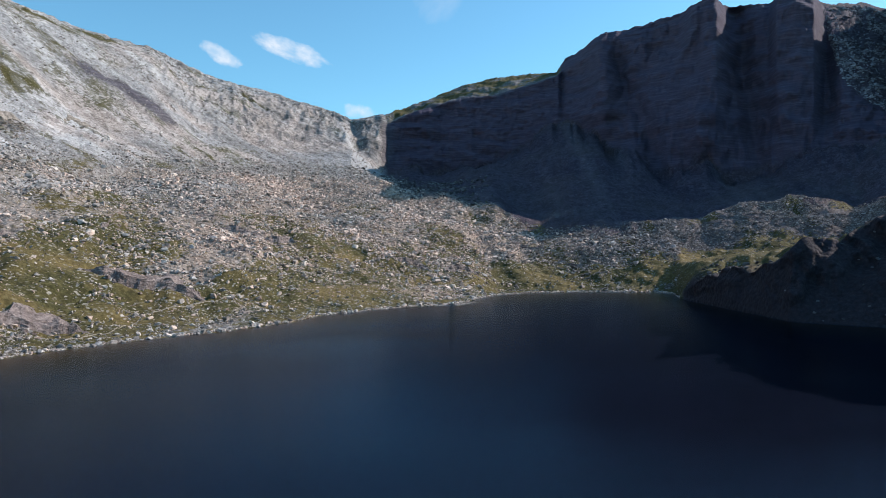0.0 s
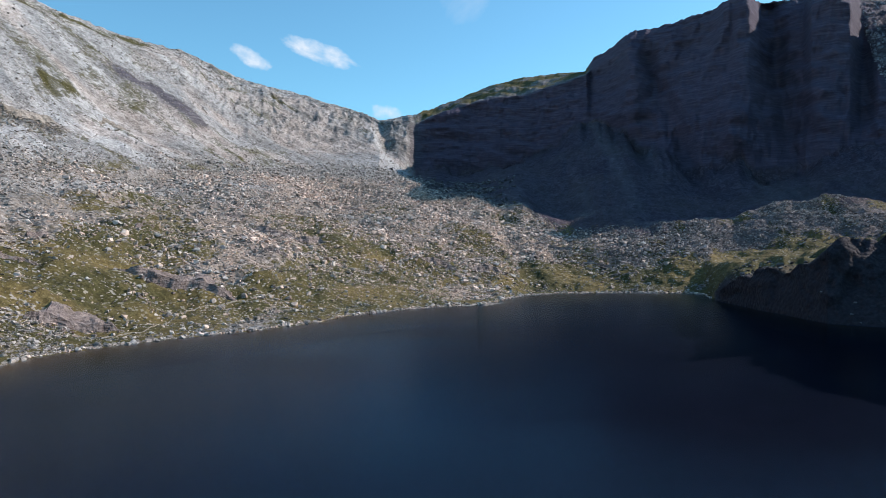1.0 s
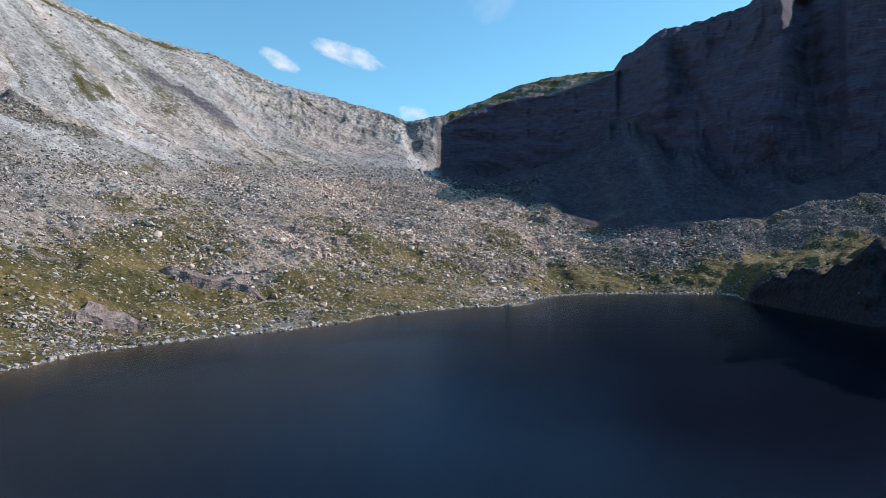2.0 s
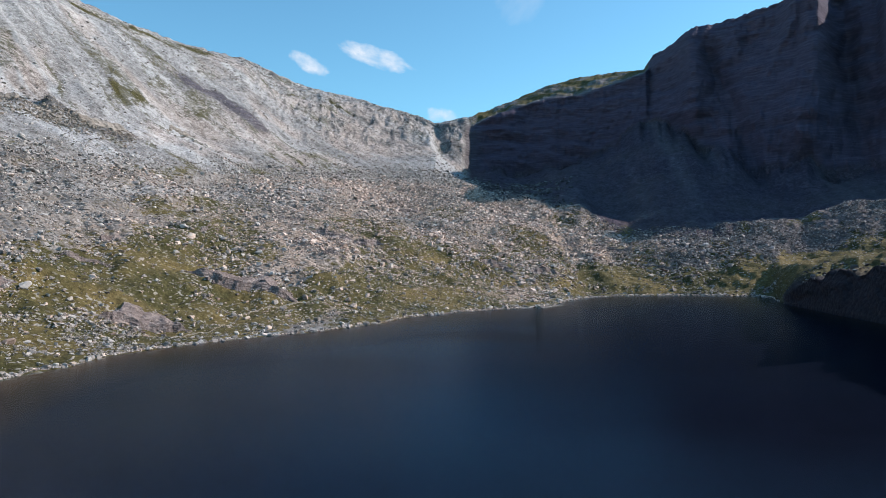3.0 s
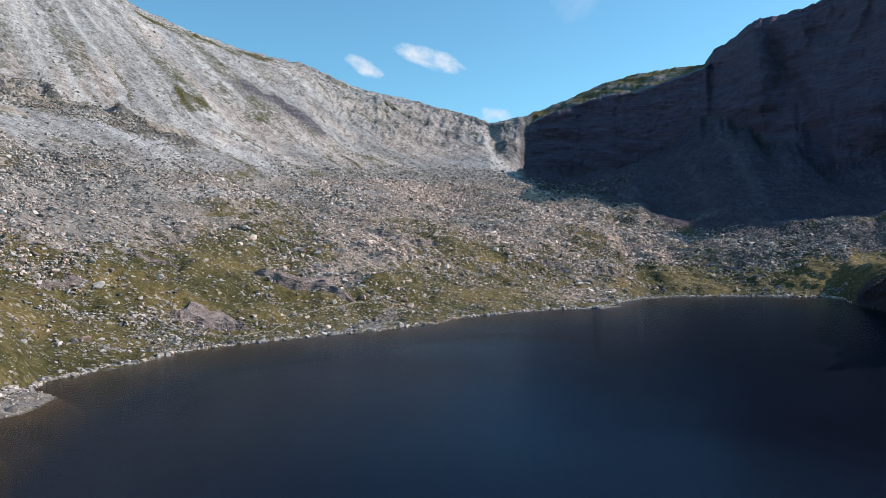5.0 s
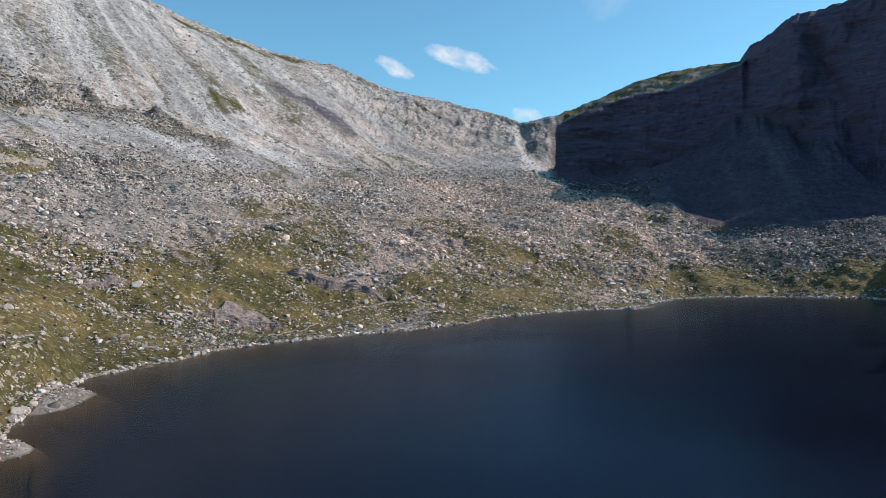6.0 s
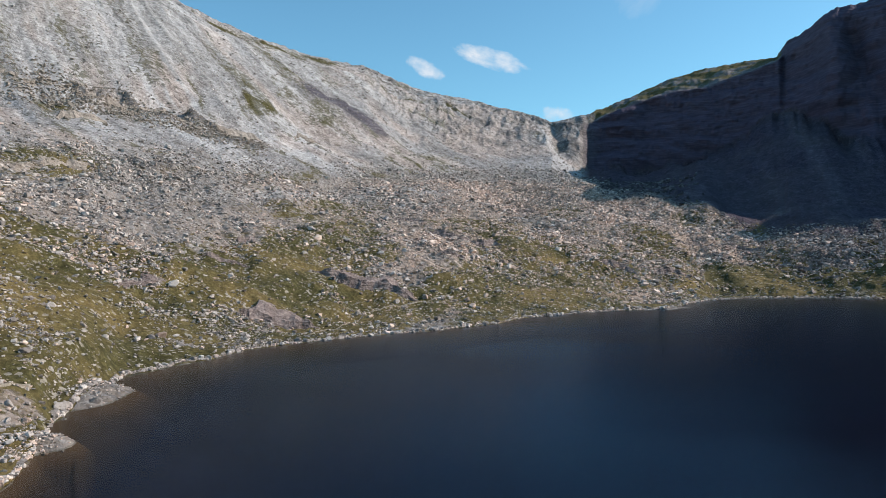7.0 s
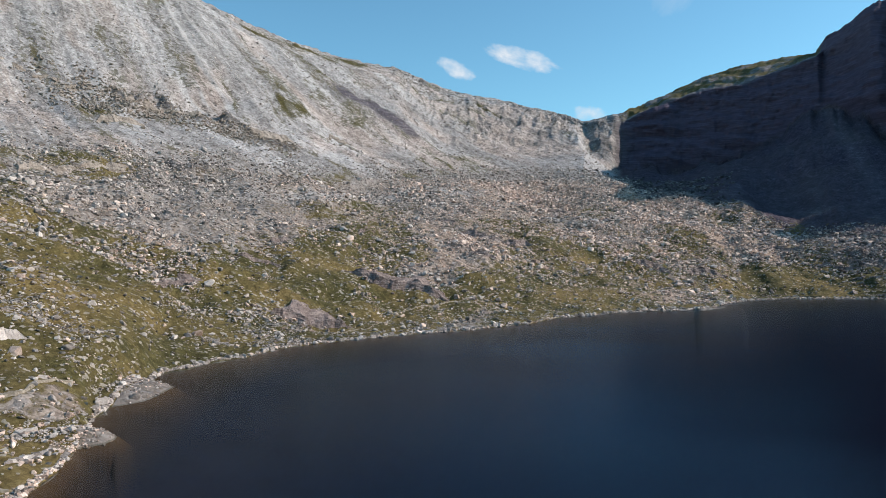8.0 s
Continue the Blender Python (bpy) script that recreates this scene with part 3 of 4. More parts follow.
def mesh_from(name, verts, quads, material, attrs=None, smooth_faces=True):
    me = bpy.data.meshes.new(name)
    n = quads.shape[1]
    me.vertices.add(len(verts))
    me.vertices.foreach_set("co", np.ascontiguousarray(verts, dtype=np.float32).ravel())
    me.loops.add(quads.size)
    me.loops.foreach_set("vertex_index", np.ascontiguousarray(quads, dtype=np.int32).ravel())
    me.polygons.add(len(quads))
    me.polygons.foreach_set("loop_start", np.arange(0, quads.size, n, dtype=np.int32))
    me.polygons.foreach_set("use_smooth", np.full(len(quads), smooth_faces, dtype=bool))
    me.update(calc_edges=True)
    for key, value in (attrs or {}).items():
        me.attributes.new(key, "FLOAT", "POINT").data.foreach_set("value", np.ascontiguousarray(value, dtype=np.float32))
    me.materials.append(material)
    return me


AZ = np.concatenate([np.arange(-180, -57, 1.5), np.arange(-57, 37, 0.094), np.arange(37, 180, 1.5)])
ROWS_PER_LINE = (8, 14, 46, 70, 84, 62, 74, 46, 12, 14)
V = np.concatenate([k + np.arange(n) / n for k, n in enumerate(ROWS_PER_LINE)] + [[float(LAST)]])


def build_ground():
    na, nv = len(AZ), len(V)
    aa, vv = np.meshgrid(AZ, V, indexing="ij")
    co, attrs = land(aa.ravel(), vv.ravel())
    i, j = np.meshgrid(np.arange(na), np.arange(nv - 1), indexing="ij")
    i2 = (i + 1) % na
    quads = np.stack([i * nv + j, i * nv + j + 1, i2 * nv + j + 1, i2 * nv + j], -1).reshape(-1, 4)
    me = mesh_from("ground", co, quads, GROUND, attrs)
    return tagged(new("ground", me), "rocky corrie floor, scree slopes and cliffs round the loch", "mountain ground", kind="structure")


def build_water():
    az = np.arange(-180, 180, 0.5)
    r = plan_lines(az)[0][2] + 18 * (1 - smooth(18, 19, az))  + 3
    a = np.radians(az)
    n = len(az)
    ring = np.stack([r * np.sin(a), r * np.cos(a), 0 * r], -1)
    verts = np.concatenate([ring * 0.02, ring])
    i = np.arange(n)
    quads = np.stack([i, n + i, n + (i + 1) % n, (i + 1) % n], -1)[:, ::-1]      # facing up
    core = mesh_from("water", verts, quads, WATER)
    bm = bmesh.new()
    bm.from_mesh(core)
    bmesh.ops.holes_fill(bm, edges=[e for e in bm.edges if e.is_boundary and e.verts[0].co.length < 10])
    bm.normal_update()
    for f in bm.faces:
        if f.normal.z < 0:
            f.normal_flip()
    bm.to_mesh(core)
    bm.free()
    ob = tagged(new("water", core), "dark blue mountain loch, lightly rippled by the wind", "lake", kind="structure")
    ob.visible_shadow = False
    return ob


build_ground()
build_water()


# ---------------------------------------------------------------- rocks
ROCK_GREY = make_rock("grey_quartzite", (0.135, 0.115, 0.101), (0.36, 0.314, 0.280), (0.62, 0.55, 0.495))
ROCK_PINK = make_rock("brown_sandstone", (0.26, 0.188, 0.148), (0.60, 0.455, 0.37), (0.81, 0.655, 0.555))
ROCK_DARK = make_rock("dark_sandstone", (0.09, 0.073, 0.067), (0.25, 0.206, 0.188), (0.47, 0.41, 0.38))
ROCK_CRAG = make_rock("lichened_crag", (0.11, 0.089, 0.07), (0.285, 0.238, 0.195), (0.48, 0.42, 0.36), 0.6, 0.5)
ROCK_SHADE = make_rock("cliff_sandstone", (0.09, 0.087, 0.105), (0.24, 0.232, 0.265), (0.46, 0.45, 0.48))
# stone for shaded spots, with the shade already in its colour
ROCK_HEAD = make_rock("shade_stone", (0.04, 0.036, 0.04), (0.10, 0.092, 0.098), (0.22, 0.21, 0.21))
ROCK_SLAB = make_rock("layered_sandstone", (0.085, 0.064, 0.058), (0.245, 0.190, 0.170), (0.46, 0.375, 0.335), 0.9, 0.45, 1.0)


def block_shape(rng, points, flat):
    """An angular block: the hull of scattered points, about 1 m across, its base at z = -0.3."""
    bm = bmesh.new()
    for _ in range(points):
        d = Vector((rng.gauss(0, 1), rng.gauss(0, 1), rng.gauss(0, 1))).normalized()
        d = Vector([math.copysign(abs(c) ** 0.7, c) for c in d])
        bm.verts.new((0.5 * d.x, 0.5 * d.y * rng.uniform(0.7, 1.0), 0.5 * d.z * flat))
    hull = bmesh.ops.convex_hull(bm, input=bm.verts)
    bmesh.ops.delete(bm, geom=[v for v in bm.verts if not v.link_faces], context="VERTS")
    bmesh.ops.triangulate(bm, faces=bm.faces)
    bm.verts.index_update()
    co = np.array([v.co for v in bm.verts])
    tri = np.array([[v.index for v in f.verts] for f in bm.faces])
    bm.free()
    return co, tri


_rng = random.Random(5)
BLOCKS = [block_shape(_rng, _rng.randint(11, 15), _rng.uniform(0.38, 0.70)) for _ in range(16)]
PEBBLES = [block_shape(_rng, 8, _rng.uniform(0.4, 0.7)) for _ in range(16)]


def turn_matrices(rng, n):
    """Random turns about z with a small lean, as n 3 x 3 matrices."""
    a, lx, ly = rng.uniform(0, 2 * np.pi, n), rng.normal(0, 0.25, n), rng.normal(0, 0.25, n)
    c, s_ = np.cos(a), np.sin(a)
    o, z = np.ones(n), np.zeros(n)
    rz = np.stack([np.stack([c, -s_, z], -1), np.stack([s_, c, z], -1), np.stack([z, z, o], -1)], 1)
    rx = np.stack([np.stack([o, z, z], -1), np.stack([z, np.cos(lx), -np.sin(lx)], -1), np.stack([z, np.sin(lx), np.cos(lx)], -1)], 1)
    ry = np.stack([np.stack([np.cos(ly), z, np.sin(ly)], -1), np.stack([z, o, z], -1), np.stack([-np.sin(ly), z, np.cos(ly)], -1)], 1)
    return rx @ ry @ rz


def heap(name, places, sizes, rng, material, label, category, shapes=BLOCKS):
    """Many blocks joined in one mesh."""
    kinds = rng.integers(0, len(shapes), len(places))
    verts, tris, base = [], [], 0
    for k, (co, tri) in enumerate(shapes):
        pick = np.nonzero(kinds == k)[0]
        if not len(pick):
            continue
        turns = turn_matrices(rng, len(pick))
        p = np.einsum("nij,vj->nvi", turns, co) * sizes[pick][:, None, None] + places[pick][:, None, :]
        p[:, :, 2] += 0.14 * sizes[pick][:, None]
        verts.append(p.reshape(-1, 3))
        tris.append((tri[None] + (np.arange(len(pick)) * len(co))[:, None, None] + base).reshape(-1, 3))
        base += len(pick) * len(co)
    me = mesh_from(name, np.concatenate(verts), np.concatenate(tris), material, smooth_faces=False)
    return tagged(new(name, me), label, category, kind="stuff")


def ground_at(x, y):
    """Height of the land at places in plan."""
    az, r = np.degrees(np.arctan2(x, y)), np.hypot(x, y)
    R, _ = plan_lines(az)
    k = np.clip((R <= r).sum(0) - 1, 0, LAST - 1)
    i = np.arange(len(az))
    return land(az, k + np.clip((r - R[k, i]) / (R[k + 1, i] - R[k, i]), 0, 1))[0][:, 2]


def scatter(rng, n, az0, az1, v0, v1, density):
    """n places on the land between two bearings and two lines, spread by area and density."""
    out_p, out_a, out_v = [], [], []
    have = 0
    while have < n:
        az, v = rng.uniform(az0, az1, 20000), rng.uniform(v0, v1, 20000)
        R, _ = plan_lines(az)
        k = np.floor(v).astype(int)
        i = np.arange(len(az))
        area = (R[k, i] + (v - k) * (R[k + 1, i] - R[k, i])) * (R[k + 1, i] - R[k, i])
        co, kinds = land(az, v)
        w = area * density(co[:, 0], co[:, 1], v, az, kinds)
        keep = rng.uniform(0, 1, len(w)) < w / np.percentile(w, 97)
        out_p.append(co[keep]), out_a.append(kinds["sandstone"][keep]), out_v.append(v[keep])
        have += keep.sum()
    return np.concatenate(out_p)[:n], np.concatenate(out_a)[:n], np.concatenate(out_v)[:n]


def block_sizes(rng, places, least, most, power):
    r = np.hypot(places[:, 0], places[:, 1])
    lo = np.maximum(least, 0.0020 * r)
    u = rng.uniform(0, 1, len(places))
    return np.minimum(lo * (1 - u) ** (-1 / power), most)


def moraine_density(x, y, v, az, kinds):
    cl = fbm(x / 22, y / 22, octaves=3, seed=91)
    return (1 + 0.7 * (1 - smooth(-46, -32, az))) * (0.06 + np.clip(0.22 + 1.3 * cl, 0, 1.3) * (0.11 + 0.61 * smooth(2.3, 3.8, v))) * (1 - 0.5 * smooth(4.5, 5.0, v) * (1 - smooth(-12, -5, az))) * (1 - 0.95 * smooth(5.0, 5.45, v)) * (1 - smooth(-6, -1, az) * smooth(4.9, 5.08, v)) * (1 - 0.9 * smooth(-3, 2, az) * smooth(4.9, 5.05, v)) * (1.25 - kinds["grass"]) * (1 - 0.35 * smooth(4, 12, az) * (1 - smooth(3.4, 4.4, v)))


def build_rocks():
    rng = np.random.default_rng(7)
    # the moraine: the largest blocks near the water are things of their own, the rest one field for each rock
    p, sand, v = scatter(rng, 36000, -57, 19, 2.03, 5.5, moraine_density)
    size = block_sizes(rng, p, 0.38, 3.0, 2.5) * (1 + 0.35 * (rng.uniform(0, 1, len(p)) < 0.12) * (np.hypot(p[:, 0], p[:, 1]) < 230))
    size = np.minimum(size, 0.5 + 0.0105 * np.clip(np.hypot(p[:, 0], p[:, 1]) - 45, 0, 400))
    pink = rng.uniform(0, 1, len(p)) < sand * 0.95
    r = np.hypot(p[:, 0], p[:, 1])
    order = np.argsort(-(size - 0.012 * np.clip(r - 60, 0, 400)))
    single = np.zeros(len(p), bool)
    single[[i for i in order if r[i] < 215][:190]] = True
    rest = ~single
    darker = np.degrees(np.arctan2(p[:, 0], p[:, 1])) > rng.uniform(3, 17, len(p))
    heap("boulder_field", p[rest & darker], size[rest & darker], rng, ROCK_DARK, "dark sandstone boulders on the slope below the cliffs", "boulders")
    rest = rest & ~darker
    heap("boulder_field", p[rest & ~pink], size[rest & ~pink], rng, ROCK_GREY, "grey quartzite boulders strewn over grass above the loch", "boulders")
    heap("boulder_field", p[rest & pink], size[rest & pink], rng, ROCK_PINK, "brown sandstone boulders crowded on the moraine slope", "boulders")
    f_, tan, _ = scatter(rng, 46000, -57, 19, 2.4, 5.6, lambda x, y, v, az, kinds: (1 - smooth(5.0, 5.6, v)) * (1 - smooth(-6, -1, az) * smooth(4.9, 5.08, v)) * (0.5 + smooth(3.2, 4.2, v) + 0.8 * (1 - smooth(-44, -30, az)) * smooth(3.0, 3.6, v)) * (0.25 + np.clip(0.3 + fbm(x / 16, y / 16, octaves=3, seed=105), 0, 1.2)) * (1.2 - kinds["grass"]))
    tan = rng.uniform(0, 1, len(f_)) < tan * 0.9
    f_size = block_sizes(rng, f_, 0.34, 2.0, 2.4) * 0.85
    darker = np.degrees(np.arctan2(f_[:, 0], f_[:, 1])) > rng.uniform(3, 17, len(f_))
    heap("rubble", f_[darker], f_size[darker], rng, ROCK_DARK, "small dark sandstone rubble below the cliffs", "stones", PEBBLES)
    f_, f_size, tan = f_[~darker], f_size[~darker], tan[~darker]
    heap("rubble", f_[tan], f_size[tan], rng, ROCK_PINK, "small brown sandstone rubble between the boulders", "stones", PEBBLES)
    heap("rubble", f_[~tan], f_size[~tan], rng, ROCK_GREY, "small grey quartzite rubble between the boulders", "stones", PEBBLES)
    # the dark talus under the cliffs
    t_, _, _ = scatter(rng, 14000, 3, 34, 3.9, 5.06, lambda x, y, v, az, kinds: (0.2 + np.clip(0.3 + fbm(x / 25, y / 25, octaves=3, seed=93), 0, 1)) * (1.1 - kinds["grass"]))
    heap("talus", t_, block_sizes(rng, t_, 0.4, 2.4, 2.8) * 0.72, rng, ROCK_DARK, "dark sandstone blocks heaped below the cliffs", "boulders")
    # the stony terrace below the pass
    o_, _, _ = scatter(rng, 1500, -7, 5, 4.95, 5.55, lambda x, y, v, az, kinds: (0.3 + np.clip(0.3 + fbm(x / 18, y / 18, octaves=2, seed=104), 0, 1)) * (1 - 0.9 * kinds["pale"]) * (1 - smooth(0, 5, az)))
    # the terrace's shade is carried by the dark stone colour
    heap("terrace_blocks", o_, block_sizes(rng, o_, 0.8, 3.4, 2.4), rng, ROCK_HEAD, "blocks on the shaded terrace below the pass, coloured dark", "boulders")
    # loose blocks on the scree mountain
    c_, _, _ = scatter(rng, 15000, -57, -5, 5.1, 7.9, lambda x, y, v, az, kinds: 0.22 + np.clip(fbm(x / 40, y / 40, octaves=3, seed=94), 0, 1))
    heap("scree_blocks", c_, block_sizes(rng, c_, 0.4, 3.0, 2.8) * 0.66, rng, ROCK_GREY, "grey quartzite blocks on the scree slope", "boulders", PEBBLES)
    # shattered rock on the stepped slope above the last cliff
    e_, _, _ = scatter(rng, 6000, 28.9, 35.5, 6.95, 7.95, lambda x, y, v, az, kinds: 0.15 + np.clip(0.3 + fbm(x / 25, y / 25, octaves=3, seed=103), 0, 1))
    heap("shattered_rock", e_, block_sizes(rng, e_, 0.5, 5.0, 1.7) * 0.75, rng, ROCK_SHADE, "dark shattered rock on the sunlit upper slope", "rocks", PEBBLES)
    # dark rubble along the crag bands
    d_, _, _ = scatter(rng, 3600, -53, -27, 4.95, 6.25, lambda x, y, v, az, kinds: np.exp(-((v - 5.98 + 0.022 * (az + 44)) / 0.10) ** 2) * smooth(-52, -46, az) * (1 - smooth(-31.5, -30.8, az)) * (0.4 + np.clip(fbm(x / 12, y / 12, octaves=2, seed=101), 0, 1)) + 0.45 * np.exp(-((v - 5.06) / 0.05) ** 2) * np.clip(fbm(x / 15, y / 9, octaves=2, seed=102) + 0.15, 0, 1))
    heap("crag_rubble", d_, block_sizes(rng, d_, 0.5, 2.0, 2.2), rng, ROCK_CRAG, "dark broken rock along the crag bands", "rocks")
    # small stones in the turf near the loch
    q, warm, _ = scatter(rng, 17000, -57, 4, 2.02, 3.9, lambda x, y, v, az, kinds: (0.8 + 0.2 * smooth(75, 130, np.hypot(x, y))) * (0.10 + np.clip(0.05 + 1.2 * fbm(x / 14, y / 14, octaves=4, seed=92), 0, 1)) * (1.15 - smooth(110, 230, np.hypot(x, y))))
    warm = rng.uniform(0, 1, len(q)) < 0.75 * warm
    q_size = np.minimum(block_sizes(rng, q, 0.24, 1.8, 2.0) * 0.9, 0.36 + 0.0085 * np.clip(np.hypot(q[:, 0], q[:, 1]) - 45, 0, 400))
    heap("turf_stones", q[warm], q_size[warm], rng, ROCK_PINK, "small brown sandstone pieces scattered in the turf", "stones", PEBBLES)
    heap("turf_stones", q[~warm], q_size[~warm], rng, ROCK_GREY, "small pale stones scattered in the turf", "stones", PEBBLES)
    # stones on the shaded headland
    k_, _, _ = scatter(rng, 320, 19.5, 35, 2.02, 3.35, lambda x, y, v, az, kinds: 0.25 + smooth(2.75, 3.0, v) + 1.5 * (1 - smooth(2.02, 2.12, v)))
    heap("headland_stones", k_, block_sizes(rng, k_, 0.7, 2.4, 2.6), rng, ROCK_HEAD, "stones on the shaded headland, coloured dark", "stones")
    # stones along the water's edge
    az = np.concatenate([rng.uniform(-57, -36, 1300), rng.uniform(-36, 19, 2000)])
    co, _ = land(az, rng.normal(2.006, 0.010, len(az)))
    co[:, 2] = np.maximum(co[:, 2], -0.25)
    ss = np.minimum(np.maximum(0.27, 0.0021 * np.hypot(co[:, 0], co[:, 1])) * (1 - rng.uniform(0, 1, len(az))) ** (-1 / 2.6), 0.7 + 0.008 * np.clip(np.hypot(co[:, 0], co[:, 1]) - 60, 0, 120))
    for (ax, ay), (bx, by), wide, top in CAPES:
        k = rng.uniform(-0.1, 1.1, 620)
        xy = np.stack([ax + k * (bx - ax) + rng.normal(0, 0.8 * wide, 620), ay + k * (by - ay) + rng.normal(0, 0.8 * wide, 620)], -1)
        gz = ground_at(xy[:, 0], xy[:, 1])
        dry = gz > -0.25
        co = np.concatenate([co, np.column_stack([xy, gz])[dry]])
        ss = np.concatenate([ss, 0.20 * (1 - rng.uniform(0, 0.985, dry.sum())) ** (-1 / 2.8)])
    big = np.argsort(-(ss - 0.004 * np.hypot(co[:, 0], co[:, 1])))[:80]
    left = np.ones(len(co), bool)
    left[big] = False
    half = rng.uniform(0, 1, len(co)) < np.where(co[:, 0] < -55, 0.85, 0.5)
    heap("shore_stones", co[left & half], ss[left & half], rng, ROCK_GREY, "pale grey stones lining the edge of the loch", "stones")
    heap("shore_stones", co[left & ~half], ss[left & ~half], rng, ROCK_PINK, "brown stones lining the edge of the loch", "stones")
    return p[single], size[single], pink[single], co[big], ss[big]


NOTABLE = [(-46.3, 2.06, 2.73), (-44.2, 1.66, 2.1), (-39.36, 2.5, 2.92), (-40.02, 2.479, 1.97), (-45.13, 3.455, 2.28), (-43.18, 3.599, 2.82), (-41.58, 3.662, 3.01),
           (-46.83, 3.001, 2.6), (-48.58, 2.699, 1.82), (-38.39, 3.171, 3.83), (-20.05, 3.345, 3.58), (-23.07, 2.575, 2.38), (-22.5, 2.338, 2.24), (-23.82, 2.08, 1.85),
           (-21.7, 2.01, 2.14), (-35.64, 3.039, 2.48), (-48.51, 2.64, 2.11), (-51.74, 2.862, 2.07), (-51.33, 2.344, 2.55), (-34.35, 2.028, 2.36), (-29.43, 2.507, 1.88),
           (-15.36, 2.015, 2.56), (-17.56, 2.37, 3.31), (-27.25, 3.615, 5.0), (1.0, 2.05, 1.9)]


def build_boulders(places, sizes, pink, shore_p, shore_s):
    rng = np.random.default_rng(8)
    meshes = []
    for k in range(14):
        for mat in (ROCK_GREY, ROCK_PINK):
            # hull of more points, its corners worn by a small bevel
            r = random.Random(100 + k)
            co, tri = block_shape(r, r.randint(13, 18), r.uniform(0.6, 0.95))
            me = mesh_from("boulder", co, tri, mat, smooth_faces=False)
            bm = bmesh.new()
            bm.from_mesh(me)
            bmesh.ops.dissolve_limit(bm, angle_limit=radians(14), verts=bm.verts, edges=bm.edges)
            bmesh.ops.bevel(bm, geom=bm.edges, offset=0.035, segments=1, affect="EDGES")
            bm.to_mesh(me)
            bm.free()
            meshes.append(me)
    sets = [(p, s, q, "boulders on the moraine", ("grey angular quartzite boulder lying on the grass", "brown sandstone boulder lying on the moraine grass")[int(q)]) for p, s, q in zip(places, sizes, pink)]
    sets += [(p, s, False, "boulders along the shore", "pale quartzite boulder at the water's edge") for p, s in zip(shore_p, shore_s)]
    marks, _ = land(np.array([b[0] for b in NOTABLE]), np.array([b[1] for b in NOTABLE]))
    sets += [(p, b[2] * 0.66, k % 3 == 2, "large boulders above the loch", "large pale boulder on the turf by the path" if k == 12 else ("large angular grey boulder resting on the turf", "large brown sandstone boulder resting on the turf")[int(k % 3 == 2)]) for k, (p, b) in enumerate(zip(marks, NOTABLE))]
    for p, s, q, group, label in sets:
        me = meshes[2 * int(rng.integers(0, 14)) + int(q)]
        ob = new("boulder", me)
        ob.matrix_world = Matrix.LocRotScale((p[0], p[1], p[2] + 0.12 * s), Euler((rng.normal(0, 0.15), rng.normal(0, 0.15), rng.uniform(0, 6.28))), (s * rng.uniform(0.9, 1.3), s, s * rng.uniform(0.75, 1.05)))
        tagged(ob, label, "boulder", group)


def slab_shape(rng, lx, ly, lz, points=34):
    """A rough-cut slab: the hull of points on the faces and in the corners of a box."""
    bm = bmesh.new()
    for _ in range(points):
        p = [rng.uniform(-1, 1), rng.uniform(-1, 1), rng.uniform(-1, 1)]
        k = rng.randrange(3)
        p[k] = math.copysign(rng.uniform(0.86, 1.0), p[k])
        bm.verts.new((p[0] * lx / 2, p[1] * ly / 2, p[2] * lz / 2))
    bmesh.ops.convex_hull(bm, input=bm.verts)
    bmesh.ops.delete(bm, geom=[v for v in bm.verts if not v.link_faces], context="VERTS")
    bmesh.ops.triangulate(bm, faces=bm.faces)
    bm.verts.index_update()
    co = np.array([v.co for v in bm.verts])
    tri = np.array([[v.index for v in f.verts] for f in bm.faces])
    bm.free()
    return co, tri


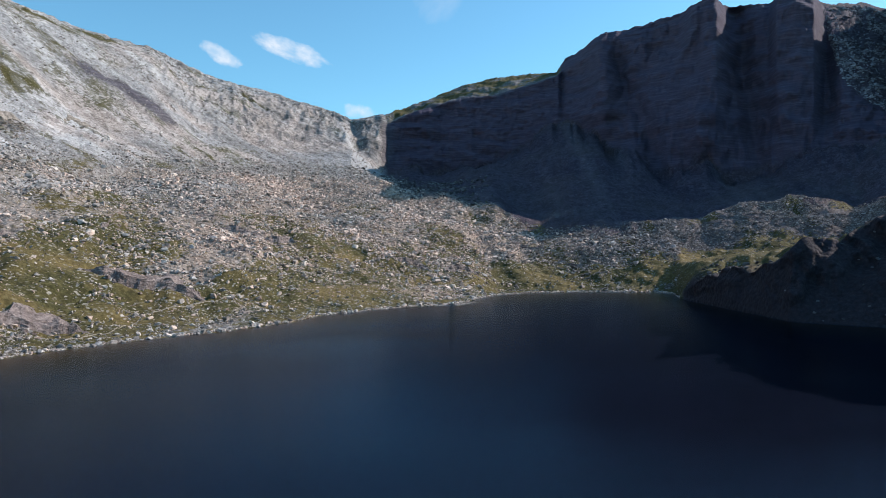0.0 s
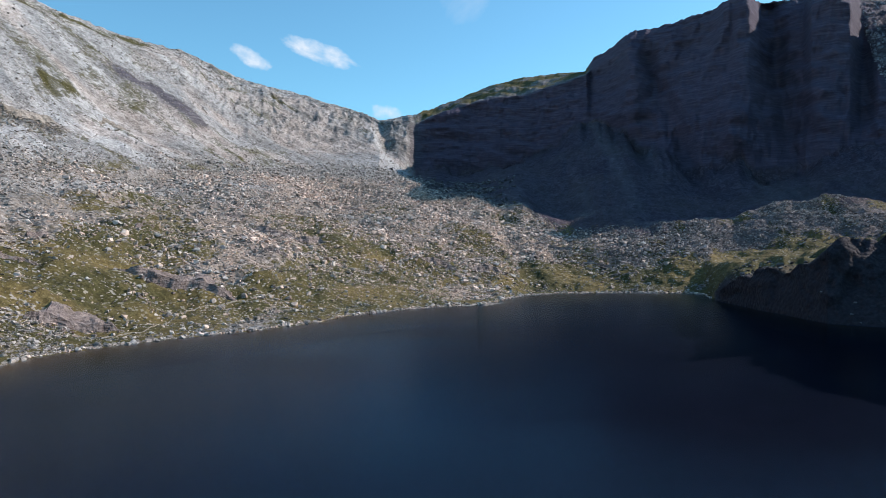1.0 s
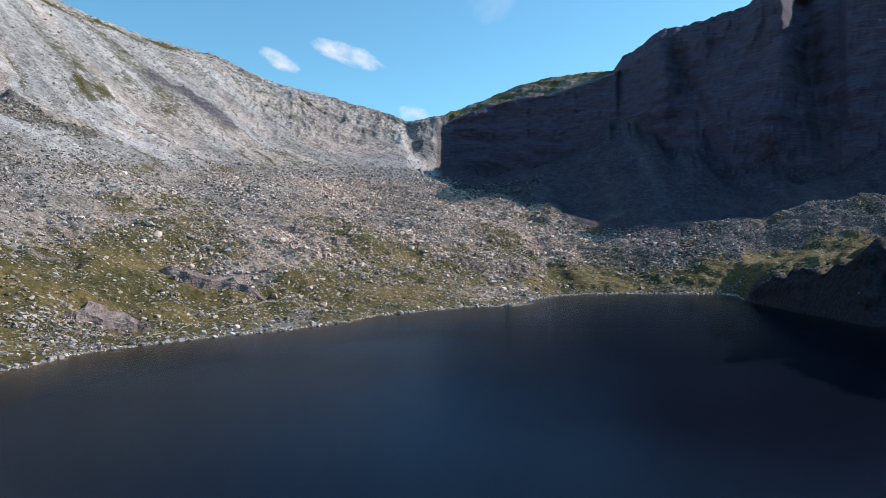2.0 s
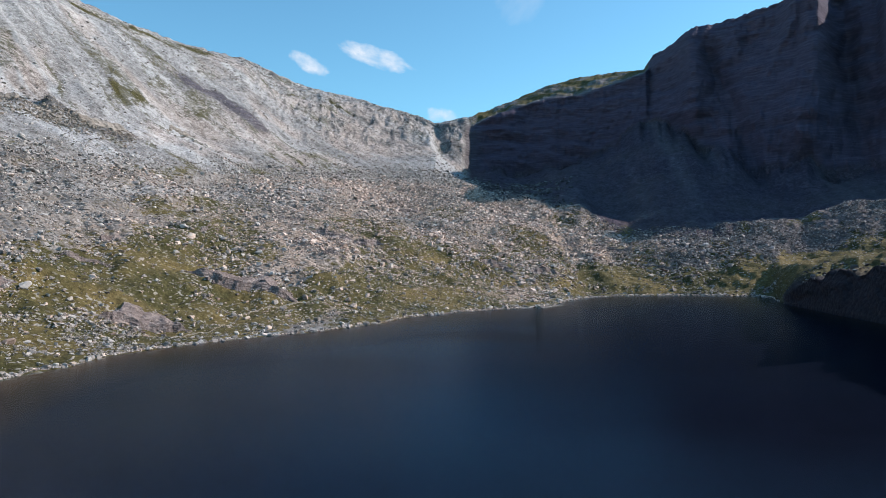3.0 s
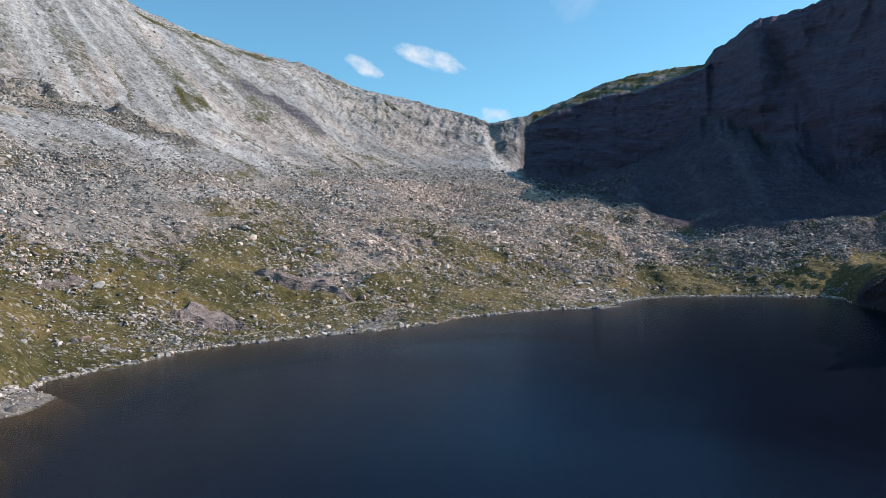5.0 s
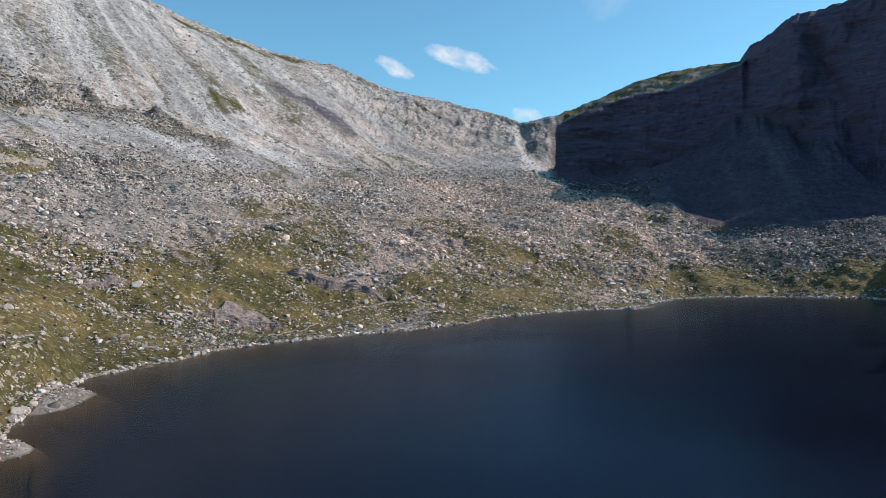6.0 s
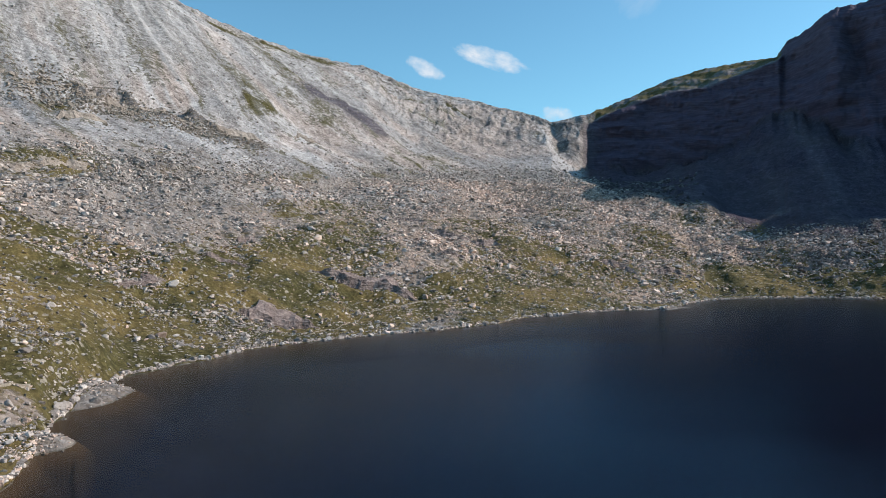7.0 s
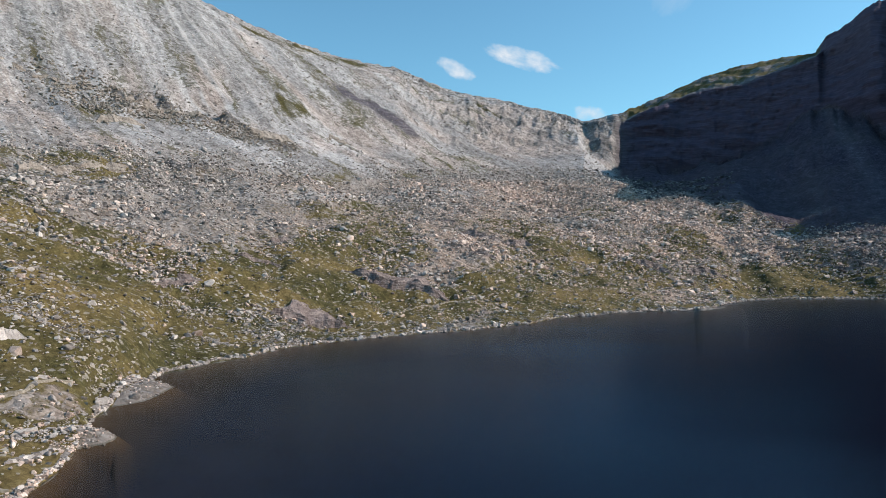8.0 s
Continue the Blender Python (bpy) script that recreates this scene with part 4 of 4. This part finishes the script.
def outcrop(az0, v0, az1, v1, height, depth, seed, label, material=ROCK_SLAB, taper=0.6, blocks=6, dome=0.0, lean=1.1):
    """Living rock between two places on the land: a jointed face, and a top that runs back into the slope."""
    rr = random.Random(seed)
    ends, _ = land(np.array([az0, az1]), np.array([v0, v1]))
    foot = ends.mean(axis=0)
    run = ends[1][:2] - ends[0][:2]
    length = float(np.hypot(*run))
    out = np.array([-run[1], run[0]]) / length
    if out @ foot[:2] < 0:
        out = -out
    body = tagged(new("rock_outcrop"), label, "rock outcrop", "rock outcrops on the slopes")
    body.location = foot
    cuts = [0.0]
    while cuts[-1] < 1:
        cuts.append(cuts[-1] + max(rr.uniform(0.9, 2.6) * height / length, 0.05))
    cuts = [c / cuts[-1] for c in cuts]
    loose = []
    for ua, ub in zip(cuts[:-1], cuts[1:]):
        cols = max(8, min(44, round((ub - ua) * length / (0.11 * height)))) + 1
        u = np.linspace(ua, ub, cols)
        along = u * length
        shift = rr.uniform(-0.05, 0.05) * height
        h = height * (1 - (1 - taper) * u) * (0.04 + 0.96 * smooth(-0.02, 0.26, u)) * (1 - 0.85 * smooth(0.84, 1.0, u)) * (0.95 + 0.09 * fbm(along / (1.5 * height), along * 0, octaves=3, seed=seed)) * rr.uniform(0.96, 1.03)
        wig = 0.45 * height * fbm(along / (2.6 * height), along * 0 + 0.5, octaves=3, seed=seed + 1) + shift
        base = ends[0][:2] + run * u[:, None] + out * wig[:, None]
        far = base + out * (depth * (0.8 + 0.3 * vnoise(along / (2 * height), along * 0, seed=seed + 2)) * (0.12 + 0.88 * smooth(0, 0.35, u)) * (1 - 0.7 * smooth(0.65, 1.0, u)))[:, None]
        ws = np.linspace(0, 1, 17)
        plan = base[:, None] * (1 - ws)[None, :, None] + far[:, None] * ws[None, :, None]
        gz = ground_at(plan[..., 0].ravel(), plan[..., 1].ravel()).reshape(cols, -1)
        gf, gb = gz[:, 0], gz[:, -1]
        rows = []
        for t in np.linspace(0, 1, 12):
            rows.append(np.column_stack([base + out * (lean * h * t ** 1.4)[:, None], gf + h * (1.5 * t - 0.5)]))
        crest = rows[-1]
        for k in range(1, len(ws)):
            w = ws[k]
            xy = crest[:, :2] * (1 - w) + far * w
            z = np.maximum(crest[:, 2] * (1 - w) + (gb - 0.6) * w, gz[:, k] + 0.16 * h * (1 - w) - 0.5 * w) + dome * h * math.sin(math.pi * min(1, w * 1.1))
            rows.append(np.column_stack([xy, z]))
        g = np.stack(rows, 1)                                   # columns x rows x 3
        low = g.copy()
        low[:, :, 2] -= (0.9 * h + 0.6)[:, None]
        g = np.concatenate([low[:1], g, low[-1:]], 0)           # the sides of the block
        flatv = g.reshape(-1, 3)
        x, y, z = (flatv / height).T.copy()
        # beds and joints step in and out, then a rough skin
        push = 0.07 * np.round(2.2 * vnoise(x * 1.1, y * 1.1, z * 2.6, seed=seed + 3)) / 2.2 + 0.085 * fbm(x * 1.5, y * 1.5, z * 2.2, octaves=4, seed=seed + 4, rough=0.6)
        lift = 0.06 * np.round(2.0 * vnoise(x * 1.4, y * 1.4, seed=seed + 5)) + 0.05 * fbm(x * 4.5, y * 4.5, z * 2, octaves=2, seed=seed + 8) + 0.05 * fbm(x * 1.6, y * 1.6, z * 0.7, octaves=4, seed=seed + 6, rough=0.6)
        flatv[:, 0] += out[0] * push * height
        flatv[:, 1] += out[1] * push * height
        flatv[:, 2] += lift * height
        nr = g.shape[1]
        i, j = np.meshgrid(np.arange(g.shape[0] - 1), np.arange(nr - 1), indexing="ij")
        quads = np.stack([i * nr + j, (i + 1) * nr + j, (i + 1) * nr + j + 1, i * nr + j + 1], -1).reshape(-1, 4)
        if run[0] * out[1] - run[1] * out[0] < 0:
            quads = quads[:, ::-1]
        piece = new("slab", mesh_from("slab", flatv - foot, quads, material, smooth_faces=False))
        piece.parent = body
        mid = cols // 2
        loose.append((np.array([*(base[mid] - out * 0.4 * h[mid]), gf[mid]]), h[mid]))
    # fallen blocks at its foot
    for _ in range(blocks):
        p, h = loose[rr.randrange(len(loose))]
        b = max(0.5, h * rr.uniform(0.25, 0.5))
        co, tri = slab_shape(rr, b * 1.3, b, b * 0.8, 20)
        x, y = p[0] + rr.uniform(-1, 1) * h, p[1] + rr.uniform(-0.8, 0.2) * h
        piece = new("block", mesh_from("block", co, tri, material, smooth_faces=False))
        piece.matrix_world = Matrix.LocRotScale(Vector((x, y, float(ground_at(np.array([x]), np.array([y]))[0]) + 0.2 * b)) - Vector(foot), Euler((rr.uniform(-0.3, 0.3), rr.uniform(-0.3, 0.3), rr.uniform(0, 6.28))), None)
        piece.parent = body
    return body


build_boulders(*build_rocks())
outcrop(-27.9, 3.24, -19.2, 2.73, 4.2, 18, 201, "long layered sandstone slab jutting from the grass slope", taper=0.45, blocks=9, lean=0.7)
outcrop(-34.2, 2.819, -27.2, 2.374, 2.5, 13, 211, "rounded grey rock hump above the lake path", taper=0.7, blocks=12, dome=0.12, lean=0.75)
outcrop(-4.0, 3.083, -1.0, 3.031, 3.4, 5, 221, "dark brown rock knob on the grass near the shore")
outcrop(0.2, 3.078, 3.2, 3.034, 3.6, 5, 231, "low brown rock outcrop on the grass near the shore")
outcrop(-18.4, 3.837, -14.2, 3.484, 3.2, 6, 241, "weathered sandstone ledge among boulders on the moraine")
outcrop(-14.4, 3.495, -12.0, 3.373, 4.0, 6, 251, "blocky brown rock step among boulders on the moraine")
outcrop(2.4, 4.803, 6.0, 5.03, 4.2, 8, 261, "flat-topped dark ledge at the lip of the corrie", ROCK_DARK)
outcrop(-33.4, 3.64, -31.8, 3.642, 2.2, 4, 271, "small dark rock face amid grass and stones")
outcrop(-42.5, 3.306, -38.5, 3.196, 1.8, 6, 281, "low grey rock rib showing through the turf")

outcrop(-5.87, 4.811, -0.99, 5.144, 3.0, 7, 501, "dark layered ledge across the stony terrace", blocks=4)
outcrop(-17.29, 3.237, -14.97, 3.100, 1.8, 5, 511, "weathered sandstone ledge among boulders on the moraine", blocks=4)
outcrop(-26.74, 3.676, -23.65, 3.696, 1.5, 5, 521, "low grey rock step among the boulders", blocks=4)
outcrop(5.43, 4.149, 8.43, 4.224, 2.5, 5, 541, "dark broken ledge below the cliffs' shadow", blocks=4)
outcrop(1.43, 3.886, 4.11, 3.987, 1.8, 5, 551, "low brown ledge on the stony slope", blocks=4)
outcrop(-11.55, 4.283, -8.26, 4.158, 2.0, 5, 561, "low brown ledge on the stony slope", blocks=4)
outcrop(-36.56, 3.556, -32.66, 3.312, 1.5, 5, 571, "pale flat slab lying in the grass slope", blocks=4)
outcrop(-1.27, 4.283, 1.45, 4.230, 2.0, 5, 581, "dark layered ledge on the stony slope", blocks=4)
outcrop(-20.90, 4.138, -18.15, 3.973, 1.5, 5, 591, "low grey rock step among the boulders", blocks=4)
outcrop(8.84, 3.912, 12.11, 3.618, 2.3, 5, 601, "low brown hummock of bare rock near the shore", blocks=4)

# crags on the scree mountain
for k, (a0, v0, a1, v1, h) in enumerate(((-49.2, 6.10, -44.6, 5.98, 2.6), (-44.8, 5.98, -40.6, 5.92, 3.6), (-40.9, 5.92, -36.3, 5.79, 4.6), (-36.6, 5.79, -31.2, 5.84, 6.5))):
    outcrop(a0, v0, a1, v1, 0.75 * h, 14, 301 + 10 * k, "dark broken crag band across the scree slope", ROCK_CRAG, 0.95, 5)
for k, (a0, v0, a1, v1, h) in enumerate(((-51.5, 5.0, -47.0, 5.04, 2.6), (-47.4, 5.07, -43.4, 5.06, 3.0), (-46.0, 5.70, -42.8, 5.72, 4.0), (-28.8, 6.0, -26.8, 5.9, 4.5), (-53.0, 6.16, -48.6, 6.1, 5.0))):
    outcrop(a0, v0, a1, v1, h, 10, 351 + 10 * k, "low grey crag at the foot of the scree" if v0 < 5.5 else "weathered rock rib on the scree slope", ROCK_CRAG, 0.9, 3)
# flat pale slabs by the near shore
outcrop(-53.0, 2.164, -49.2, 2.07, 0.35, 3, 411, "flat pale rock slab beside the water", ROCK_GREY, 0.9, 3)
outcrop(-53.2, 2.992, -51.2, 2.917, 1.6, 4, 421, "grey rock slab standing out of the turf", ROCK_GREY, 0.9, 3)


# ---------------------------------------------------------------- the lake path
def make_path_soil():
    m = Nodes("trodden_gravel")
    n = m.noise(1.2, 6, 0.65)
    col = m.ramp(m.math("ADD", m.math("MULTIPLY", n, 0.6), m.math("MULTIPLY", m.cells(5.0), 0.4)), (0.25, (0.13, 0.105, 0.075)), (0.5, (0.26, 0.22, 0.17)), (0.8, (0.40, 0.355, 0.29)))
    return m.surface(col, 0.95, m.bump(n, 0.7, 0.1), 0.1)


def footpath(stops, width):
    """A worn path over the land through stops of (bearing, line number)."""
    stops = np.array(stops)
    n = 260
    k = np.linspace(0, len(stops) - 1, n)
    az, v = np.interp(k, np.arange(len(stops)), stops[:, 0]), np.interp(k, np.arange(len(stops)), stops[:, 1])
    ker = np.ones(15) / 15
    az = np.convolve(np.pad(az, 7, "edge"), ker, "valid")
    v = np.convolve(np.pad(v, 7, "edge"), ker, "valid") + 0.01 * vnoise(k * 2.1, k * 0, seed=97)
    R = plan_lines(az)[0]
    row = np.floor(v).astype(int)
    per = np.abs(R[row + 1, np.arange(n)] - R[row, np.arange(n)])
    wide = width * (0.7 + 0.5 * np.clip(vnoise(k * 3, k * 0, seed=98) + 0.4, 0, 1))
    cols = []
    for o in (-0.5, -0.2, 0.2, 0.5):
        co, _ = land(az, v + o * wide / per)
        co[:, 2] += 0.18 if abs(o) < 0.3 else -0.04
        cols.append(co)
    co = np.stack(cols, 1).reshape(-1, 3)
    i, j = np.meshgrid(np.arange(n - 1), np.arange(3), indexing="ij")
    quads = np.stack([i * 4 + j, (i + 1) * 4 + j, (i + 1) * 4 + j + 1, i * 4 + j + 1], -1).reshape(-1, 4)
    return tagged(new("footpath", mesh_from("footpath", co, quads, make_path_soil())), "narrow trodden gravel path along the loch", "footpath", kind="structure")


footpath([(-55, 2.594), (-52.76, 2.594), (-51.42, 2.549), (-49.65, 2.535), (-48.2, 2.42)], 1.2)
footpath([(-28.79, 2.229), (-27.40, 2.259), (-25.53, 2.286), (-23.59, 2.654), (-22.88, 2.680), (-20.75, 2.676), (-17.43, 2.717), (-15.05, 2.750)], 0.5)


# ---------------------------------------------------------------- clouds
def make_cloud():
    m = Nodes("cloud_vapour")
    uv = m.node("ShaderNodeTexCoord").outputs["Generated"]
    info = m.node("ShaderNodeObjectInfo").outputs["Random"]
    shift = m.node("ShaderNodeVectorMath", Vector=uv)
    m.put(shift.inputs[1], m.math("MULTIPLY", info, 40.0))
    n = m.noise(2.4, 7, 0.62, m.stretch(1.5, 0.0, 0.75, shift.outputs[0]))
    sep = m.node("ShaderNodeSeparateXYZ", Vector=uv)
    ex = m.math("MULTIPLY", m.math("SUBTRACT", sep.outputs["X"], 0.5), 2.0)
    ey = m.math("MULTIPLY", m.math("SUBTRACT", sep.outputs["Z"], 0.5), 2.0)
    rr = m.math("ADD", m.math("MULTIPLY", ex, ex), m.math("MULTIPLY", ey, ey))
    a = m.math("SUBTRACT", m.math("ADD", m.math("SUBTRACT", 0.85, rr), m.math("MULTIPLY", m.math("SUBTRACT", n, 0.5), 2.4)), m.math("MULTIPLY", m.math("MULTIPLY", rr, rr), 0.4))
    a = m.math("MULTIPLY", m.ramp(a, (0.12, 0.0), (1.0, 1.0)), m.attr("cover"))
    glow = m.node("ShaderNodeEmission", Color=(0.93, 0.96, 1.0, 1), Strength=0.84)
    clear = m.node("ShaderNodeBsdfTransparent")
    mix = m.node("ShaderNodeMixShader")
    m.put(mix.inputs[0], a), m.put(mix.inputs[1], clear.outputs[0]), m.put(mix.inputs[2], glow.outputs[0])
    m.put(m.out.inputs["Surface"], mix.outputs[0])
    return m.mat


CLOUD = make_cloud()


def cloud(bearing, up, wide, high, lean, cover, label):
    """A far small cloud, 4.3 km off: a gently bulging sheet of vapour that thins to nothing at its edge."""
    nx, nz = 24, 12
    gx, gz = np.meshgrid(np.linspace(-1, 1, nx), np.linspace(-1, 1, nz), indexing="ij")
    co = np.stack([gx * wide / 2, -0.12 * wide * (1 - gx ** 2) * (1 - gz ** 2), gz * high / 2], -1).reshape(-1, 3)
    i, j = np.meshgrid(np.arange(nx - 1), np.arange(nz - 1), indexing="ij")
    quads = np.stack([i * nz + j, (i + 1) * nz + j, (i + 1) * nz + j + 1, i * nz + j + 1], -1).reshape(-1, 4)
    me = mesh_from("cloud", co, quads, CLOUD, dict(cover=np.full(len(co), cover)))
    b, e, d = radians(bearing), radians(up), 4300
    ob = new("cloud", me)
    ob.matrix_world = pose(d * math.sin(b) * math.cos(e), d * math.cos(b) * math.cos(e), 18 + d * math.sin(e), 0, 0, -bearing) @ pose(0, 0, 0, up, lean, 0)
    ob.visible_shadow = False
    return tagged(ob, label, "cloud", "clouds in the blue sky", "structure")


cloud(-17.87, 15.04, 350, 125, 25, 0.8, "small white cloud drifting in the blue sky")
cloud(-12.39, 15.78, 610, 165, 17, 0.9, "torn white cloud drifting in the blue sky")
cloud(-6.9, 11.3, 300, 120, 6, 0.6, "low white cloud behind the mountain pass")
cloud(-0.4, 20.3, 420, 420, 50, 0.14, "faint wisp of high cloud")
